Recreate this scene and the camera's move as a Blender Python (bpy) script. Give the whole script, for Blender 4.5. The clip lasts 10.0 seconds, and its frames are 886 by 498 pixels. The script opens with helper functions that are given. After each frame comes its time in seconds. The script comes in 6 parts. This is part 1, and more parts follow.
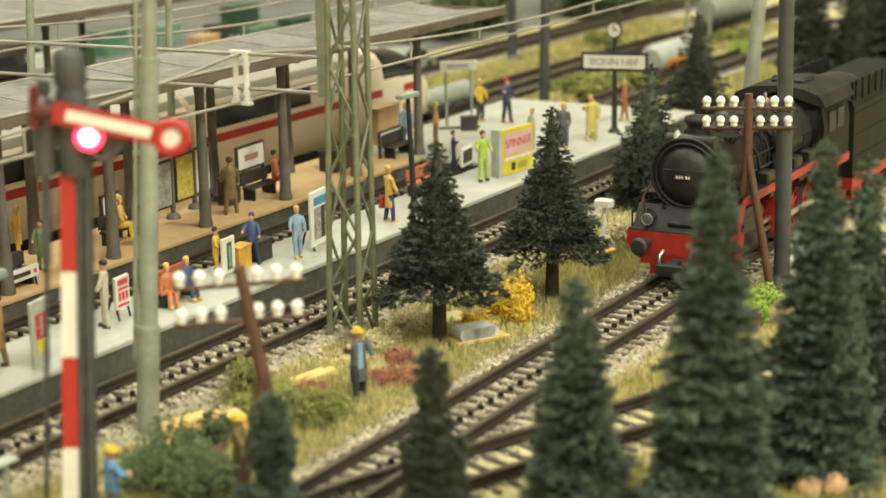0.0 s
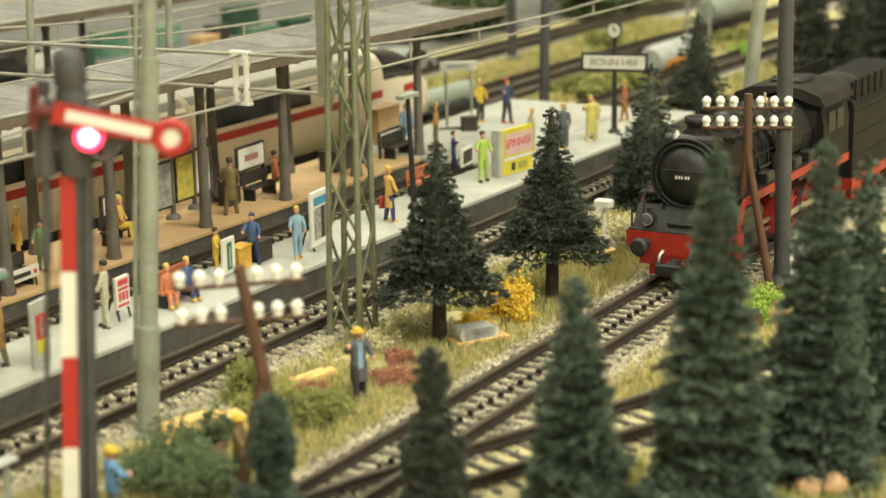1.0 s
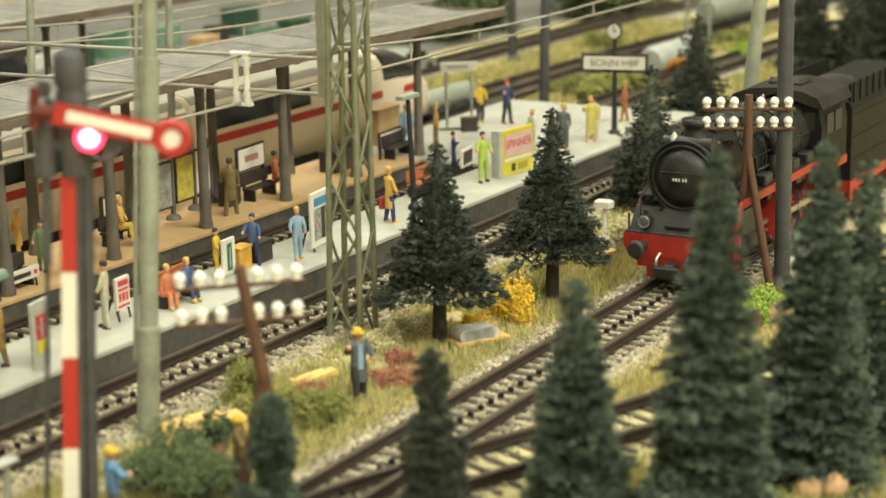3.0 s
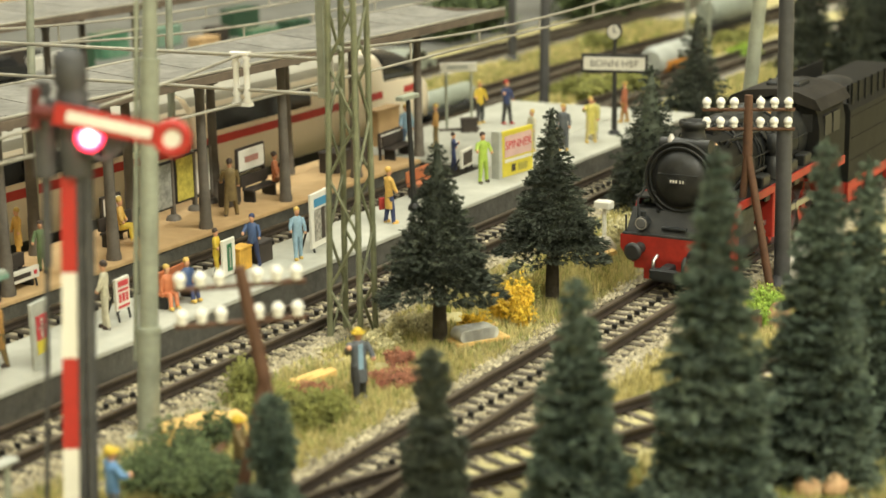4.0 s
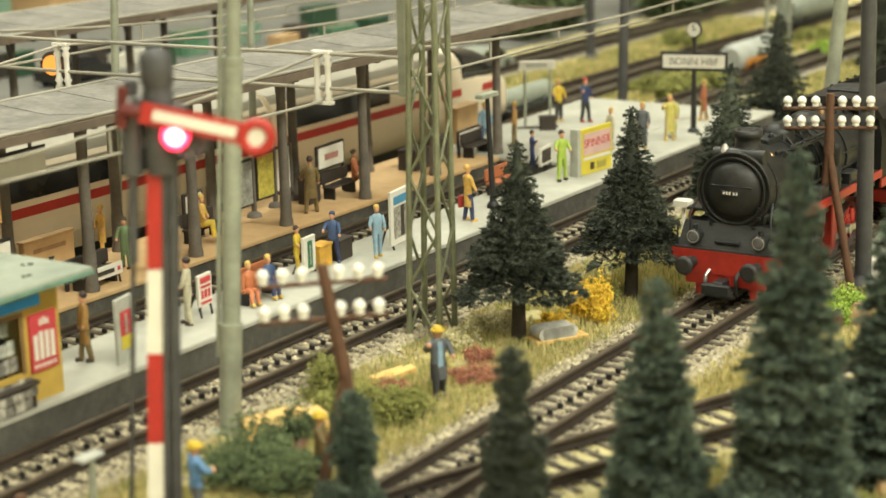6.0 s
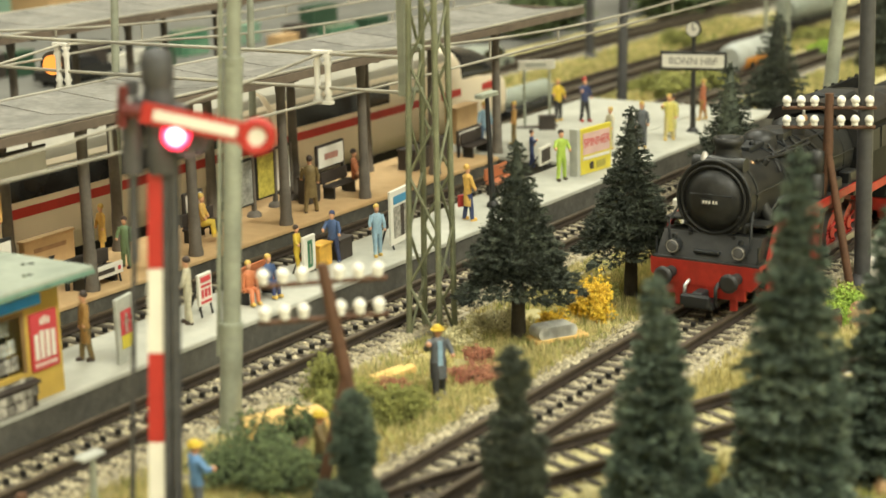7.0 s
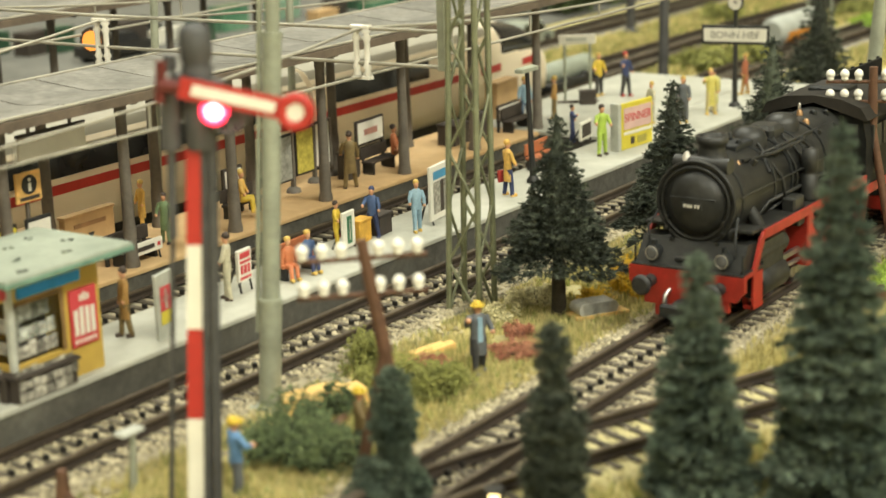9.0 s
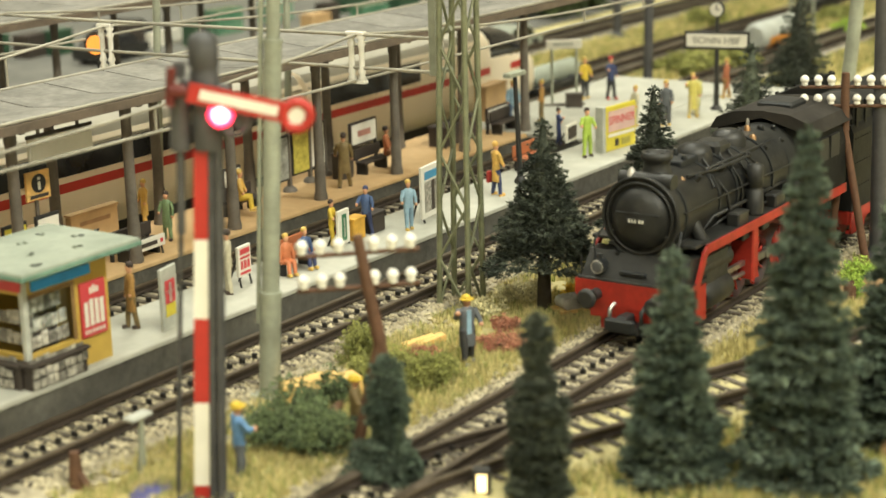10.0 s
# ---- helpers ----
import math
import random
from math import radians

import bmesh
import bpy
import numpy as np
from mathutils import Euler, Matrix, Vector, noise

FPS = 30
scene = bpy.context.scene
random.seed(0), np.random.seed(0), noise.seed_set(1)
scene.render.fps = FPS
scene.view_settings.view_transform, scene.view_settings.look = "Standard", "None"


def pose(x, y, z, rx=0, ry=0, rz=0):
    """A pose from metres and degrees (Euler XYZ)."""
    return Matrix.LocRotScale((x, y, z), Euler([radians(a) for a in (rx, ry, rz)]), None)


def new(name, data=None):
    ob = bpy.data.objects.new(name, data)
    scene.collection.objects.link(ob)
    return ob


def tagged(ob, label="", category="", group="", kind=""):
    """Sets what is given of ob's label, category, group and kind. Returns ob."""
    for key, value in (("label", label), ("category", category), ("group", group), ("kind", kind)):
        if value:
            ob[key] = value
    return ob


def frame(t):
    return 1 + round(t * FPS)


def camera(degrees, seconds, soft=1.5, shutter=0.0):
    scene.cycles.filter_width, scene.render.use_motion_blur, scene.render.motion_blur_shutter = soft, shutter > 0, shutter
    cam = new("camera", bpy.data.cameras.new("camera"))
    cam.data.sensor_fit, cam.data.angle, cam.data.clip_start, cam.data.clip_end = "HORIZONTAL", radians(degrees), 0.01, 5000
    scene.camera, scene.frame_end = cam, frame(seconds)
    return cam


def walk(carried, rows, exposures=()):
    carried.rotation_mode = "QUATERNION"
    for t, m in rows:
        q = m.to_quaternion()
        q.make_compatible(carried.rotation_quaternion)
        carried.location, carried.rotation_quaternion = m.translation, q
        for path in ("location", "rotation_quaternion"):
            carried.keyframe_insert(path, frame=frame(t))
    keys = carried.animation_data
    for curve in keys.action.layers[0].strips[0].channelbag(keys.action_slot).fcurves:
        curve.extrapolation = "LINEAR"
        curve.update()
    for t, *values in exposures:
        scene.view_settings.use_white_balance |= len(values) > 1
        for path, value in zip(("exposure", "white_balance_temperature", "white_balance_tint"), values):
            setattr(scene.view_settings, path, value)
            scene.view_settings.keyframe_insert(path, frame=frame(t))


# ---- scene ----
# All building sizes below are in millimetres of a 1:87 model railway; MM turns them into metres.
MM = 0.001

# ---- camera ----
cam = camera(28.0, 10.0, soft=1.6)
cam.data.dof.use_dof = True
cam.data.dof.focus_distance = 0.56
cam.data.dof.aperture_fstop = 19.0
walk(cam, [
    (0, pose(0.00033, 0.00037, 0.14787, 76.0269, 1.0879, -60.0816)),
    (0.5, pose(0.00025, 0.00030, 0.14789, 76.0263, 1.0918, -60.0825)),
    (1, pose(0.00015, 0.00013, 0.14774, 76.0538, 1.1195, -60.0771)),
    (1.5, pose(0.00000, 0.00000, 0.14800, 76.0475, 1.0676, -60.0652)),
    (2, pose(0.00000, 0.00000, 0.14800, 76.0475, 1.0676, -60.0652)),
    (2.5, pose(0.00016, 0.00020, 0.14794, 76.0501, 1.0797, -60.0765)),
    (4, pose(0.00007, 0.00041, 0.14759, 76.1042, 1.0967, -60.0949)),
    (4.5, pose(0.00005, -0.00010, 0.14774, 76.0981, 1.0855, -60.0290)),
    (5, pose(-0.00069, 0.00018, 0.14839, 76.0507, 1.1476, -59.3096)),
    (5.5, pose(-0.00056, 0.00134, 0.14804, 76.0616, 1.4343, -57.9211)),
    (5.7, pose(-0.00120, 0.00080, 0.14830, 76.0500, 1.4400, -57.6700)),
    (6.8, pose(-0.00250, 0.00030, 0.14855, 76.0350, 1.4460, -57.7100)),
    (7, pose(-0.00274, 0.00017, 0.14860, 76.0326, 1.4464, -57.7006)),
    (7.5, pose(-0.00195, 0.00076, 0.14845, 76.0409, 1.4572, -57.4742)),
    (8, pose(-0.00112, 0.00177, 0.14853, 75.9314, 1.4838, -56.6797)),
    (8.5, pose(-0.00118, 0.00152, 0.14830, 75.7534, 1.7655, -55.8980)),
    (9, pose(-0.00060, 0.00143, 0.14805, 75.2782, 1.8036, -56.4528)),
    (9.5, pose(-0.00094, 0.00115, 0.14755, 75.1124, 1.6546, -56.9224)),
    (10, pose(-0.02029, -0.01136, 0.15296, 75.2982, 1.5887, -56.7438)),
], exposures=[(0, 0.18, 6380, 10), (10, 0.22, 6380, 10)])

# ---- light: an exhibition hall with rows of warm tube lights under its ceiling ----
world = bpy.data.worlds.new("hall_air")
scene.world = world
world.use_nodes = True
world.node_tree.nodes["Background"].inputs[0].default_value = (1.0, 0.9, 0.72, 1)
world.node_tree.nodes["Background"].inputs[1].default_value = 0.15


def ceiling_lamp(x, y, sx, sy, power, colour):
    data = bpy.data.lights.new("ceiling_light", "AREA")
    data.shape, data.size, data.size_y = "RECTANGLE", sx, sy
    data.energy, data.color = power, colour
    lamp = new("ceiling_light", data)
    lamp.matrix_world = pose(x, y, 2.35)
    return lamp


for LX, LY, WATT in ((-1.9, -0.2, 30), (-0.9, -1.7, 70), (0.6, -1.9, 70), (0.4, 0.5, 16), (1.7, 1.2, 34), (0.2, 2.0, 26)):
    ceiling_lamp(LX, LY, 1.0, 0.5, WATT, (1.0, 0.985, 0.81))


# ---- materials ----
def mat(name, col, rough=0.7, metal=0.0, var=0.25, size=4.0, bump=0.0, bsize=1.0, col2=None, island=0.0, coat=0.0, obj=0.0, spec=0.5, fine=0.0):
    """Colour varied at two scales (size in mm, and a sixth of it), with optional relief and a tint per piece."""
    m = bpy.data.materials.new(name)
    m.use_nodes = True
    nt = m.node_tree
    b = nt.nodes["Principled BSDF"]
    b.inputs["Roughness"].default_value, b.inputs["Metallic"].default_value = rough, metal
    b.inputs["Coat Weight"].default_value = coat
    b.inputs["Specular IOR Level"].default_value = spec
    tc = nt.nodes.new("ShaderNodeTexCoord")
    n1 = nt.nodes.new("ShaderNodeTexNoise")
    n1.inputs["Scale"].default_value, n1.inputs["Detail"].default_value = 1000.0 / size, 6.0
    n1.inputs["Roughness"].default_value = 0.65
    nt.links.new(tc.outputs["Object"], n1.inputs["Vector"])
    ramp = nt.nodes.new("ShaderNodeValToRGB")
    c2 = col2 or tuple(min(1, c * (1 + var)) for c in col)
    c1 = col if col2 else tuple(c * (1 - var) for c in col)
    ramp.color_ramp.elements[0].color, ramp.color_ramp.elements[0].position = (*c1, 1), 0.33
    ramp.color_ramp.elements[1].color, ramp.color_ramp.elements[1].position = (*c2, 1), 0.67
    nt.links.new(n1.outputs["Fac"], ramp.inputs["Fac"])
    out = ramp.outputs["Color"]

    def value(socket, amount, out):
        hsv = nt.nodes.new("ShaderNodeHueSaturation")
        mr = nt.nodes.new("ShaderNodeMapRange")
        mr.inputs["To Min"].default_value, mr.inputs["To Max"].default_value = 1 - amount, 1 + amount
        nt.links.new(socket, mr.inputs["Value"])
        nt.links.new(mr.outputs["Result"], hsv.inputs["Value"])
        nt.links.new(out, hsv.inputs["Color"])
        return hsv.outputs["Color"]
    if fine:
        n3 = nt.nodes.new("ShaderNodeTexNoise")
        n3.inputs["Scale"].default_value, n3.inputs["Detail"].default_value = 6000.0 / size, 3.0
        nt.links.new(tc.outputs["Object"], n3.inputs["Vector"])
        out = value(n3.outputs["Fac"], fine, out)
    if island:
        g = nt.nodes.new("ShaderNodeNewGeometry")
        out = value(g.outputs["Random Per Island"], island, out)
    if obj:
        oi = nt.nodes.new("ShaderNodeObjectInfo")
        out = value(oi.outputs["Random"], obj, out)
    nt.links.new(out, b.inputs["Base Color"])
    if bump:
        n2 = nt.nodes.new("ShaderNodeTexNoise")
        n2.inputs["Scale"].default_value, n2.inputs["Detail"].default_value = 1000.0 / bsize, 5.0
        nt.links.new(tc.outputs["Object"], n2.inputs["Vector"])
        bp = nt.nodes.new("ShaderNodeBump")
        bp.inputs["Strength"].default_value, bp.inputs["Distance"].default_value = 1.0, bump * MM
        nt.links.new(n2.outputs["Fac"], bp.inputs["Height"])
        nt.links.new(bp.outputs["Normal"], b.inputs["Normal"])
    return m


def glow(name, col, strength):
    m = bpy.data.materials.new(name)
    m.use_nodes = True
    b = m.node_tree.nodes["Principled BSDF"]
    b.inputs["Base Color"].default_value = (*col, 1)
    b.inputs["Emission Color"].default_value, b.inputs["Emission Strength"].default_value = (*col, 1), strength
    return m


def glass_mat(name, col=(0.9, 0.95, 0.95), rough=0.05):
    m = bpy.data.materials.new(name)
    m.use_nodes = True
    b = m.node_tree.nodes["Principled BSDF"]
    b.inputs["Base Color"].default_value = (*col, 1)
    b.inputs["Roughness"].default_value, b.inputs["Transmission Weight"].default_value = rough, 1.0
    return m


SOIL = mat("scatter_soil", (0.40, 0.35, 0.15), 0.95, size=28, bump=0.8, bsize=2, col2=(0.58, 0.52, 0.28), fine=0.35)
STRAW = mat("straw_grass", (0.46, 0.40, 0.15), 0.9, size=22, col2=(0.68, 0.60, 0.29), island=0.35)
GREENGRASS = mat("green_grass", (0.20, 0.24, 0.06), 0.9, size=16, col2=(0.38, 0.40, 0.12), island=0.35)
STONE = mat("ballast_stone", (0.26, 0.225, 0.145), 0.9, size=12, col2=(0.45, 0.40, 0.275), island=0.5)
BALLAST = mat("ballast_bed", (0.24, 0.21, 0.145), 0.95, size=3, col2=(0.46, 0.41, 0.29), bump=0.6, bsize=1.2)
DARKBED = mat("dark_bed", (0.19, 0.175, 0.14), 0.95, size=5, col2=(0.38, 0.35, 0.28), bump=0.6, bsize=1.2)
RAILSIDE = mat("rusty_rail", (0.040, 0.029, 0.021), 0.65, 0.2, size=6, fine=0.3)
RAILTOP = mat("worn_rail_head", (0.12, 0.095, 0.068), 0.45, 0.5, size=9, fine=0.2)
SLEEPER = mat("dark_sleeper", (0.095, 0.08, 0.058), 0.85, size=3, obj=0.35, bump=0.15, bsize=0.8)
STUD = mat("contact_stud", (0.02, 0.018, 0.016), 0.5, 0.4)
CONCRETE = mat("platform_concrete", (0.35, 0.35, 0.30), 0.85, size=30, col2=(0.45, 0.45, 0.39), bump=0.12, bsize=1.2, fine=0.12)
PLATWALL = mat("platform_edge_wall", (0.055, 0.052, 0.044), 0.9, size=14, col2=(0.115, 0.11, 0.09), bump=0.5, bsize=2.5, fine=0.3)
TAN = mat("tan_platform", (0.50, 0.32, 0.15), 0.85, size=26, col2=(0.60, 0.42, 0.22), bump=0.1, bsize=1.2, fine=0.12)
ROOF = mat("canopy_roof_felt", (0.15, 0.145, 0.128), 0.8, size=16, col2=(0.25, 0.24, 0.215), fine=0.4, obj=0.14, bump=0.1, bsize=2)
ROOFEDGE = mat("canopy_fascia", (0.13, 0.10, 0.075), 0.7, size=12, fine=0.2)
POST = mat("brown_grey_post", (0.125, 0.108, 0.088), 0.6, size=8, fine=0.2)
MASTGREY = mat("grey_green_mast", (0.30, 0.32, 0.25), 0.5, 0.1, size=12, fine=0.1)
LATTICE = mat("olive_lattice", (0.185, 0.195, 0.115), 0.42, size=9, fine=0.25)
WIRE = mat("wire_grey", (0.36, 0.34, 0.28), 0.5, 0.2, size=20)
DARKPOLE = mat("dark_pole", (0.060, 0.060, 0.062), 0.55, size=10, fine=0.2)
BLACK = mat("matt_black", (0.020, 0.020, 0.019), 0.55, size=6, fine=0.25)
LOCO = mat("loco_black", (0.009, 0.0098, 0.0098), 0.46, size=9, col2=(0.029, 0.029, 0.026), fine=0.35, spec=0.42, bump=0.12, bsize=2.5)
TENDER = mat("tender_black", (0.006, 0.0065, 0.006), 0.62, size=9, col2=(0.014, 0.014, 0.013), fine=0.3, spec=0.22, bump=0.08, bsize=2)
LOCOGREY = mat("loco_dark_grey", (0.014, 0.016, 0.017), 0.5, size=9, fine=0.2)
RED = mat("signal_red", (0.42, 0.026, 0.020), 0.42, size=12, var=0.12, fine=0.08)
LOCORED = mat("loco_red", (0.33, 0.022, 0.012), 0.5, size=8, fine=0.2)
WHITE = mat("white_paint", (0.74, 0.72, 0.64), 0.5, size=12, var=0.07)
CREAM = mat("coach_cream", (0.80, 0.70, 0.54), 0.38, size=40, var=0.06)
WINDOW = mat("coach_window", (0.018, 0.018, 0.020), 0.18, size=20)
COPPER = mat("copper_cap", (0.34, 0.21, 0.11), 0.4, 0.8)
STEEL = mat("bright_steel", (0.45, 0.44, 0.42), 0.32, 0.9)
PORCELAIN = mat("white_porcelain", (0.80, 0.78, 0.71), 0.22, var=0.03, coat=0.3)
WOODPOLE = mat("brown_wood_pole", (0.105, 0.050, 0.026), 0.7, size=5, fine=0.25)
TRUNK = mat("trunk_bark", (0.045, 0.036, 0.022), 0.9, size=3, bump=0.4, bsize=1)
FIRDARK = mat("dark_fir_needles", (0.024, 0.032, 0.022), 0.7, size=9, col2=(0.090, 0.105, 0.072), island=0.8)
FIRGREY = mat("blue_grey_fir_needles", (0.034, 0.056, 0.039), 0.8, size=12, col2=(0.155, 0.198, 0.142), island=0.8)
PLANK = mat("fresh_plank", (0.72, 0.47, 0.16), 0.65, size=7, var=0.12, obj=0.12)
ASPHALT = mat("yard_grey", (0.10, 0.10, 0.088), 0.85, size=40, col2=(0.17, 0.168, 0.15), fine=0.2)
SKIN = mat("painted_skin", (0.62, 0.33, 0.19), 0.55, var=0.05)


# ---- mesh helpers, in millimetres ----
class Mesh:
    """Collects faces for one mesh, with a material slot for each face."""

    def __init__(self):
        self.v, self.f, self.k, self.smooth, self.slot = [], [], [], [], 0

    def add(self, verts, faces, smooth=False):
        o = len(self.v)
        self.v.extend(verts)
        for f in faces:
            self.f.append([i + o for i in f])
            self.k.append(self.slot)
            self.smooth.append(smooth)
        return self

    def box(self, x0, x1, y0, y1, z0, z1, c=0.0, rz=0.0):
        """A box with chamfered upright edges and top edge of width c."""
        if c <= 0:
            v = [(x, y, z) for z in (z0, z1) for x, y in ((x0, y0), (x1, y0), (x1, y1), (x0, y1))]
            f = [(3, 2, 1, 0), (4, 5, 6, 7), (0, 1, 5, 4), (1, 2, 6, 5), (2, 3, 7, 6), (3, 0, 4, 7)]
        else:
            def ring(d, z):
                a = [(x0 + c, y0), (x1 - c, y0), (x1, y0 + c), (x1, y1 - c), (x1 - c, y1), (x0 + c, y1), (x0, y1 - c), (x0, y0 + c)]
                mx, my = (x0 + x1) / 2, (y0 + y1) / 2
                return [(x - d * np.sign(x - mx), y - d * np.sign(y - my), z) for x, y in a]
            v = ring(0, z0) + ring(0, z1 - c) + ring(c * 0.9, z1)
            f = [tuple(range(7, -1, -1)), tuple(range(16, 24))]
            for k in (0, 8):
                f += [(k + i, k + (i + 1) % 8, k + 8 + (i + 1) % 8, k + 8 + i) for i in range(8)]
        if rz:
            ca, sa, mx, my = math.cos(radians(rz)), math.sin(radians(rz)), (x0 + x1) / 2, (y0 + y1) / 2
            v = [(mx + (x - mx) * ca - (y - my) * sa, my + (x - mx) * sa + (y - my) * ca, z) for x, y, z in v]
        return self.add(v, f)

    def tube(self, pts, radii, n=8, caps=True, smooth=True):
        """A round bar through pts; radii one number or one for each point."""
        pts = [Vector(p) for p in pts]
        if not hasattr(radii, "__len__"):
            radii = [radii] * len(pts)
        v, f = [], []
        ref = None
        for i, p in enumerate(pts):
            d = (pts[min(i + 1, len(pts) - 1)] - pts[max(i - 1, 0)]).normalized()
            if ref is None:
                ref = d.orthogonal().normalized()
            ref = (ref - d * ref.dot(d)).normalized()
            side = d.cross(ref)
            for j in range(n):
                a = 2 * math.pi * j / n
                q = p + (ref * math.cos(a) + side * math.sin(a)) * radii[i]
                v.append(tuple(q))
        for i in range(len(pts) - 1):
            f += [(i * n + j, i * n + (j + 1) % n, (i + 1) * n + (j + 1) % n, (i + 1) * n + j) for j in range(n)]
        self.add(v, f, smooth)
        if caps:
            self.add(v[:n], [tuple(range(n - 1, -1, -1))])
            self.add(v[-n:], [tuple(range(n))])
        return self

    def lathe(self, x, y, profile, n=16, smooth=True):
        """Turned about an upright axis at x, y; profile of (radius, z)."""
        v, f = [], []
        for r, z in profile:
            v += [(x + max(r, 1e-3) * math.cos(2 * math.pi * j / n), y + max(r, 1e-3) * math.sin(2 * math.pi * j / n), z) for j in range(n)]
        for i in range(len(profile) - 1):
            f += [(i * n + j, i * n + (j + 1) % n, (i + 1) * n + (j + 1) % n, (i + 1) * n + j) for j in range(n)]
        self.add(v, f, smooth)
        self.add(v[:n], [tuple(range(n - 1, -1, -1))])
        return self.add(v[-n:], [tuple(range(n))])

    def ball(self, x, y, z, rx, ry=None, rz=None, n=10, m=6):
        ry, rz = ry or rx, rz or rx
        v = [(x, y, z - rz)]
        for i in range(1, m):
            a = math.pi * i / m
            v += [(x + rx * math.sin(a) * math.cos(2 * math.pi * j / n), y + ry * math.sin(a) * math.sin(2 * math.pi * j / n), z - rz * math.cos(a)) for j in range(n)]
        v.append((x, y, z + rz))
        f = [(0, 1 + (j + 1) % n, 1 + j) for j in range(n)]
        for i in range(m - 2):
            o = 1 + i * n
            f += [(o + j, o + (j + 1) % n, o + n + (j + 1) % n, o + n + j) for j in range(n)]
        o, t = 1 + (m - 2) * n, len(v) - 1
        f += [(o + j, o + (j + 1) % n, t) for j in range(n)]
        return self.add(v, f, True)

    def extrude_x(self, outline, x0, x1, smooth=False):
        """A bar along x with the (y, z) outline, counter-clockwise seen from +x."""
        n = len(outline)
        v = [(x0, y, z) for y, z in outline] + [(x1, y, z) for y, z in outline]
        self.add(v, [(i, (i + 1) % n, n + (i + 1) % n, n + i) for i in range(n)], smooth)
        self.add(v[:n], [tuple(range(n - 1, -1, -1))])
        return self.add(v[n:], [tuple(range(n))])

    def extrude_y(self, outline, y0, y1):
        n = len(outline)
        v = [(x, y0, z) for x, z in outline] + [(x, y1, z) for x, z in outline]
        self.add(v, [(n + i, n + (i + 1) % n, (i + 1) % n, i) for i in range(n)])
        self.add(v[:n], [tuple(range(n))])
        return self.add(v[n:], [tuple(range(n - 1, -1, -1))])

    def data(self, name, *mats):
        me = bpy.data.meshes.new(name)
        me.from_pydata([(x * MM, y * MM, z * MM) for x, y, z in self.v], [], self.f)
        for m in mats:
            me.materials.append(m)
        me.polygons.foreach_set("material_index", self.k)
        me.polygons.foreach_set("use_smooth", self.smooth)
        me.update()
        return me


def at(x, y, z=0, rz=0, rx=0, ry=0):
    return pose(x * MM, y * MM, z * MM, rx, ry, rz)


def thing(name, label, category, m=None, mesh=None, mats=(), group="", kind=""):
    ob = new(name, mesh.data(name, *mats) if mesh else None)
    if m is not None:
        ob.matrix_world = m
    return tagged(ob, label, category, group, kind)


def part(name, mesh, material, parent, label="", m=None):
    mats = material if isinstance(material, (tuple, list)) else (material,)
    ob = new(name, mesh.data(name, *mats))
    ob.parent = parent
    if m is not None:
        ob.matrix_local = m
    if label:
        ob["label"] = label
    return ob


def shared(name, data, parent, m):
    ob = new(name, data)
    ob.parent = parent
    ob.matrix_local = m
    return ob


rnd = random.Random(7)

# ---- ground: one board that rolls a little, over a hall floor far below ----
GX0, GX1, GY0, GY1 = -250.0, 2300.0, -250.0, 1900.0


def ground_z(x, y):
    """Height of the scatter ground: level by the tracks, softly humped between them."""
    h = 0.0
    if 222 < y < 272:
        h += 1.6 * math.sin(math.pi * (y - 222) / 50) * (0.7 + 0.5 * noise.noise((x / 40, y / 25, 0)))
    if y < 150:
        h += 1.5 * noise.noise((x / 60, y / 60, 3))
    if x > 700 and 330 < y < 550:
        h += 2.5 * max(0, noise.noise((x / 90, y / 30, 5)))
    return h


def build_ground():
    g = Mesh()
    xs = [GX0 + i * 12.75 for i in range(201)]
    ys = sorted(set([GY0 + i * 25 for i in range(87)] + [100 + i * 4 for i in range(60)]))
    v = [(x, y, ground_z(x, y) - 0.6) for x in xs for y in ys]
    n = len(ys)
    g.add(v, [(i * n + j, (i + 1) * n + j, (i + 1) * n + j + 1, i * n + j + 1) for i in range(len(xs) - 1) for j in range(n - 1)], True)
    thing("ground", "straw-coloured scatter ground of a model railway board", "ground", mesh=g, mats=(SOIL,), kind="structure")
    skirt = Mesh().box(GX0 + 4, GX1 - 4, GY0 + 4, GY1 - 4, -1000, -4)
    thing("layout_base", "plain brown boarded base carrying the model railway", "base", mesh=skirt, mats=(TABLE,), kind="structure")
    m = Mesh().box(-3000, 4500, -3000, 4500, -1010, -1000)
    thing("floor", "grey hall floor below the layout", "floor", mesh=m, mats=(CONCRETE,), kind="structure")
    for nm, b in (("wall_north", (-3000, 4500, 4500, 4600)), ("wall_south", (-3000, 4500, -3100, -3000)),
                  ("wall_east", (4500, 4600, -3000, 4500)), ("wall_west", (-3100, -3000, -3000, 4500))):
        thing(nm, "plain cream plastered wall of the hall", "wall", mesh=Mesh().box(*b, -1000, 2500), mats=(HALL,), kind="structure")
    thing("ceiling", "plain white hall ceiling", "ceiling", mesh=Mesh().box(-3100, 4600, -3100, 4600, 2500, 2560), mats=(HALL,), kind="structure")


TABLE = mat("base_boards", (0.16, 0.10, 0.06), 0.7, size=60, var=0.2)
HALL = mat("hall_plaster", (0.62, 0.56, 0.44), 0.9, size=400, var=0.06)
build_ground()


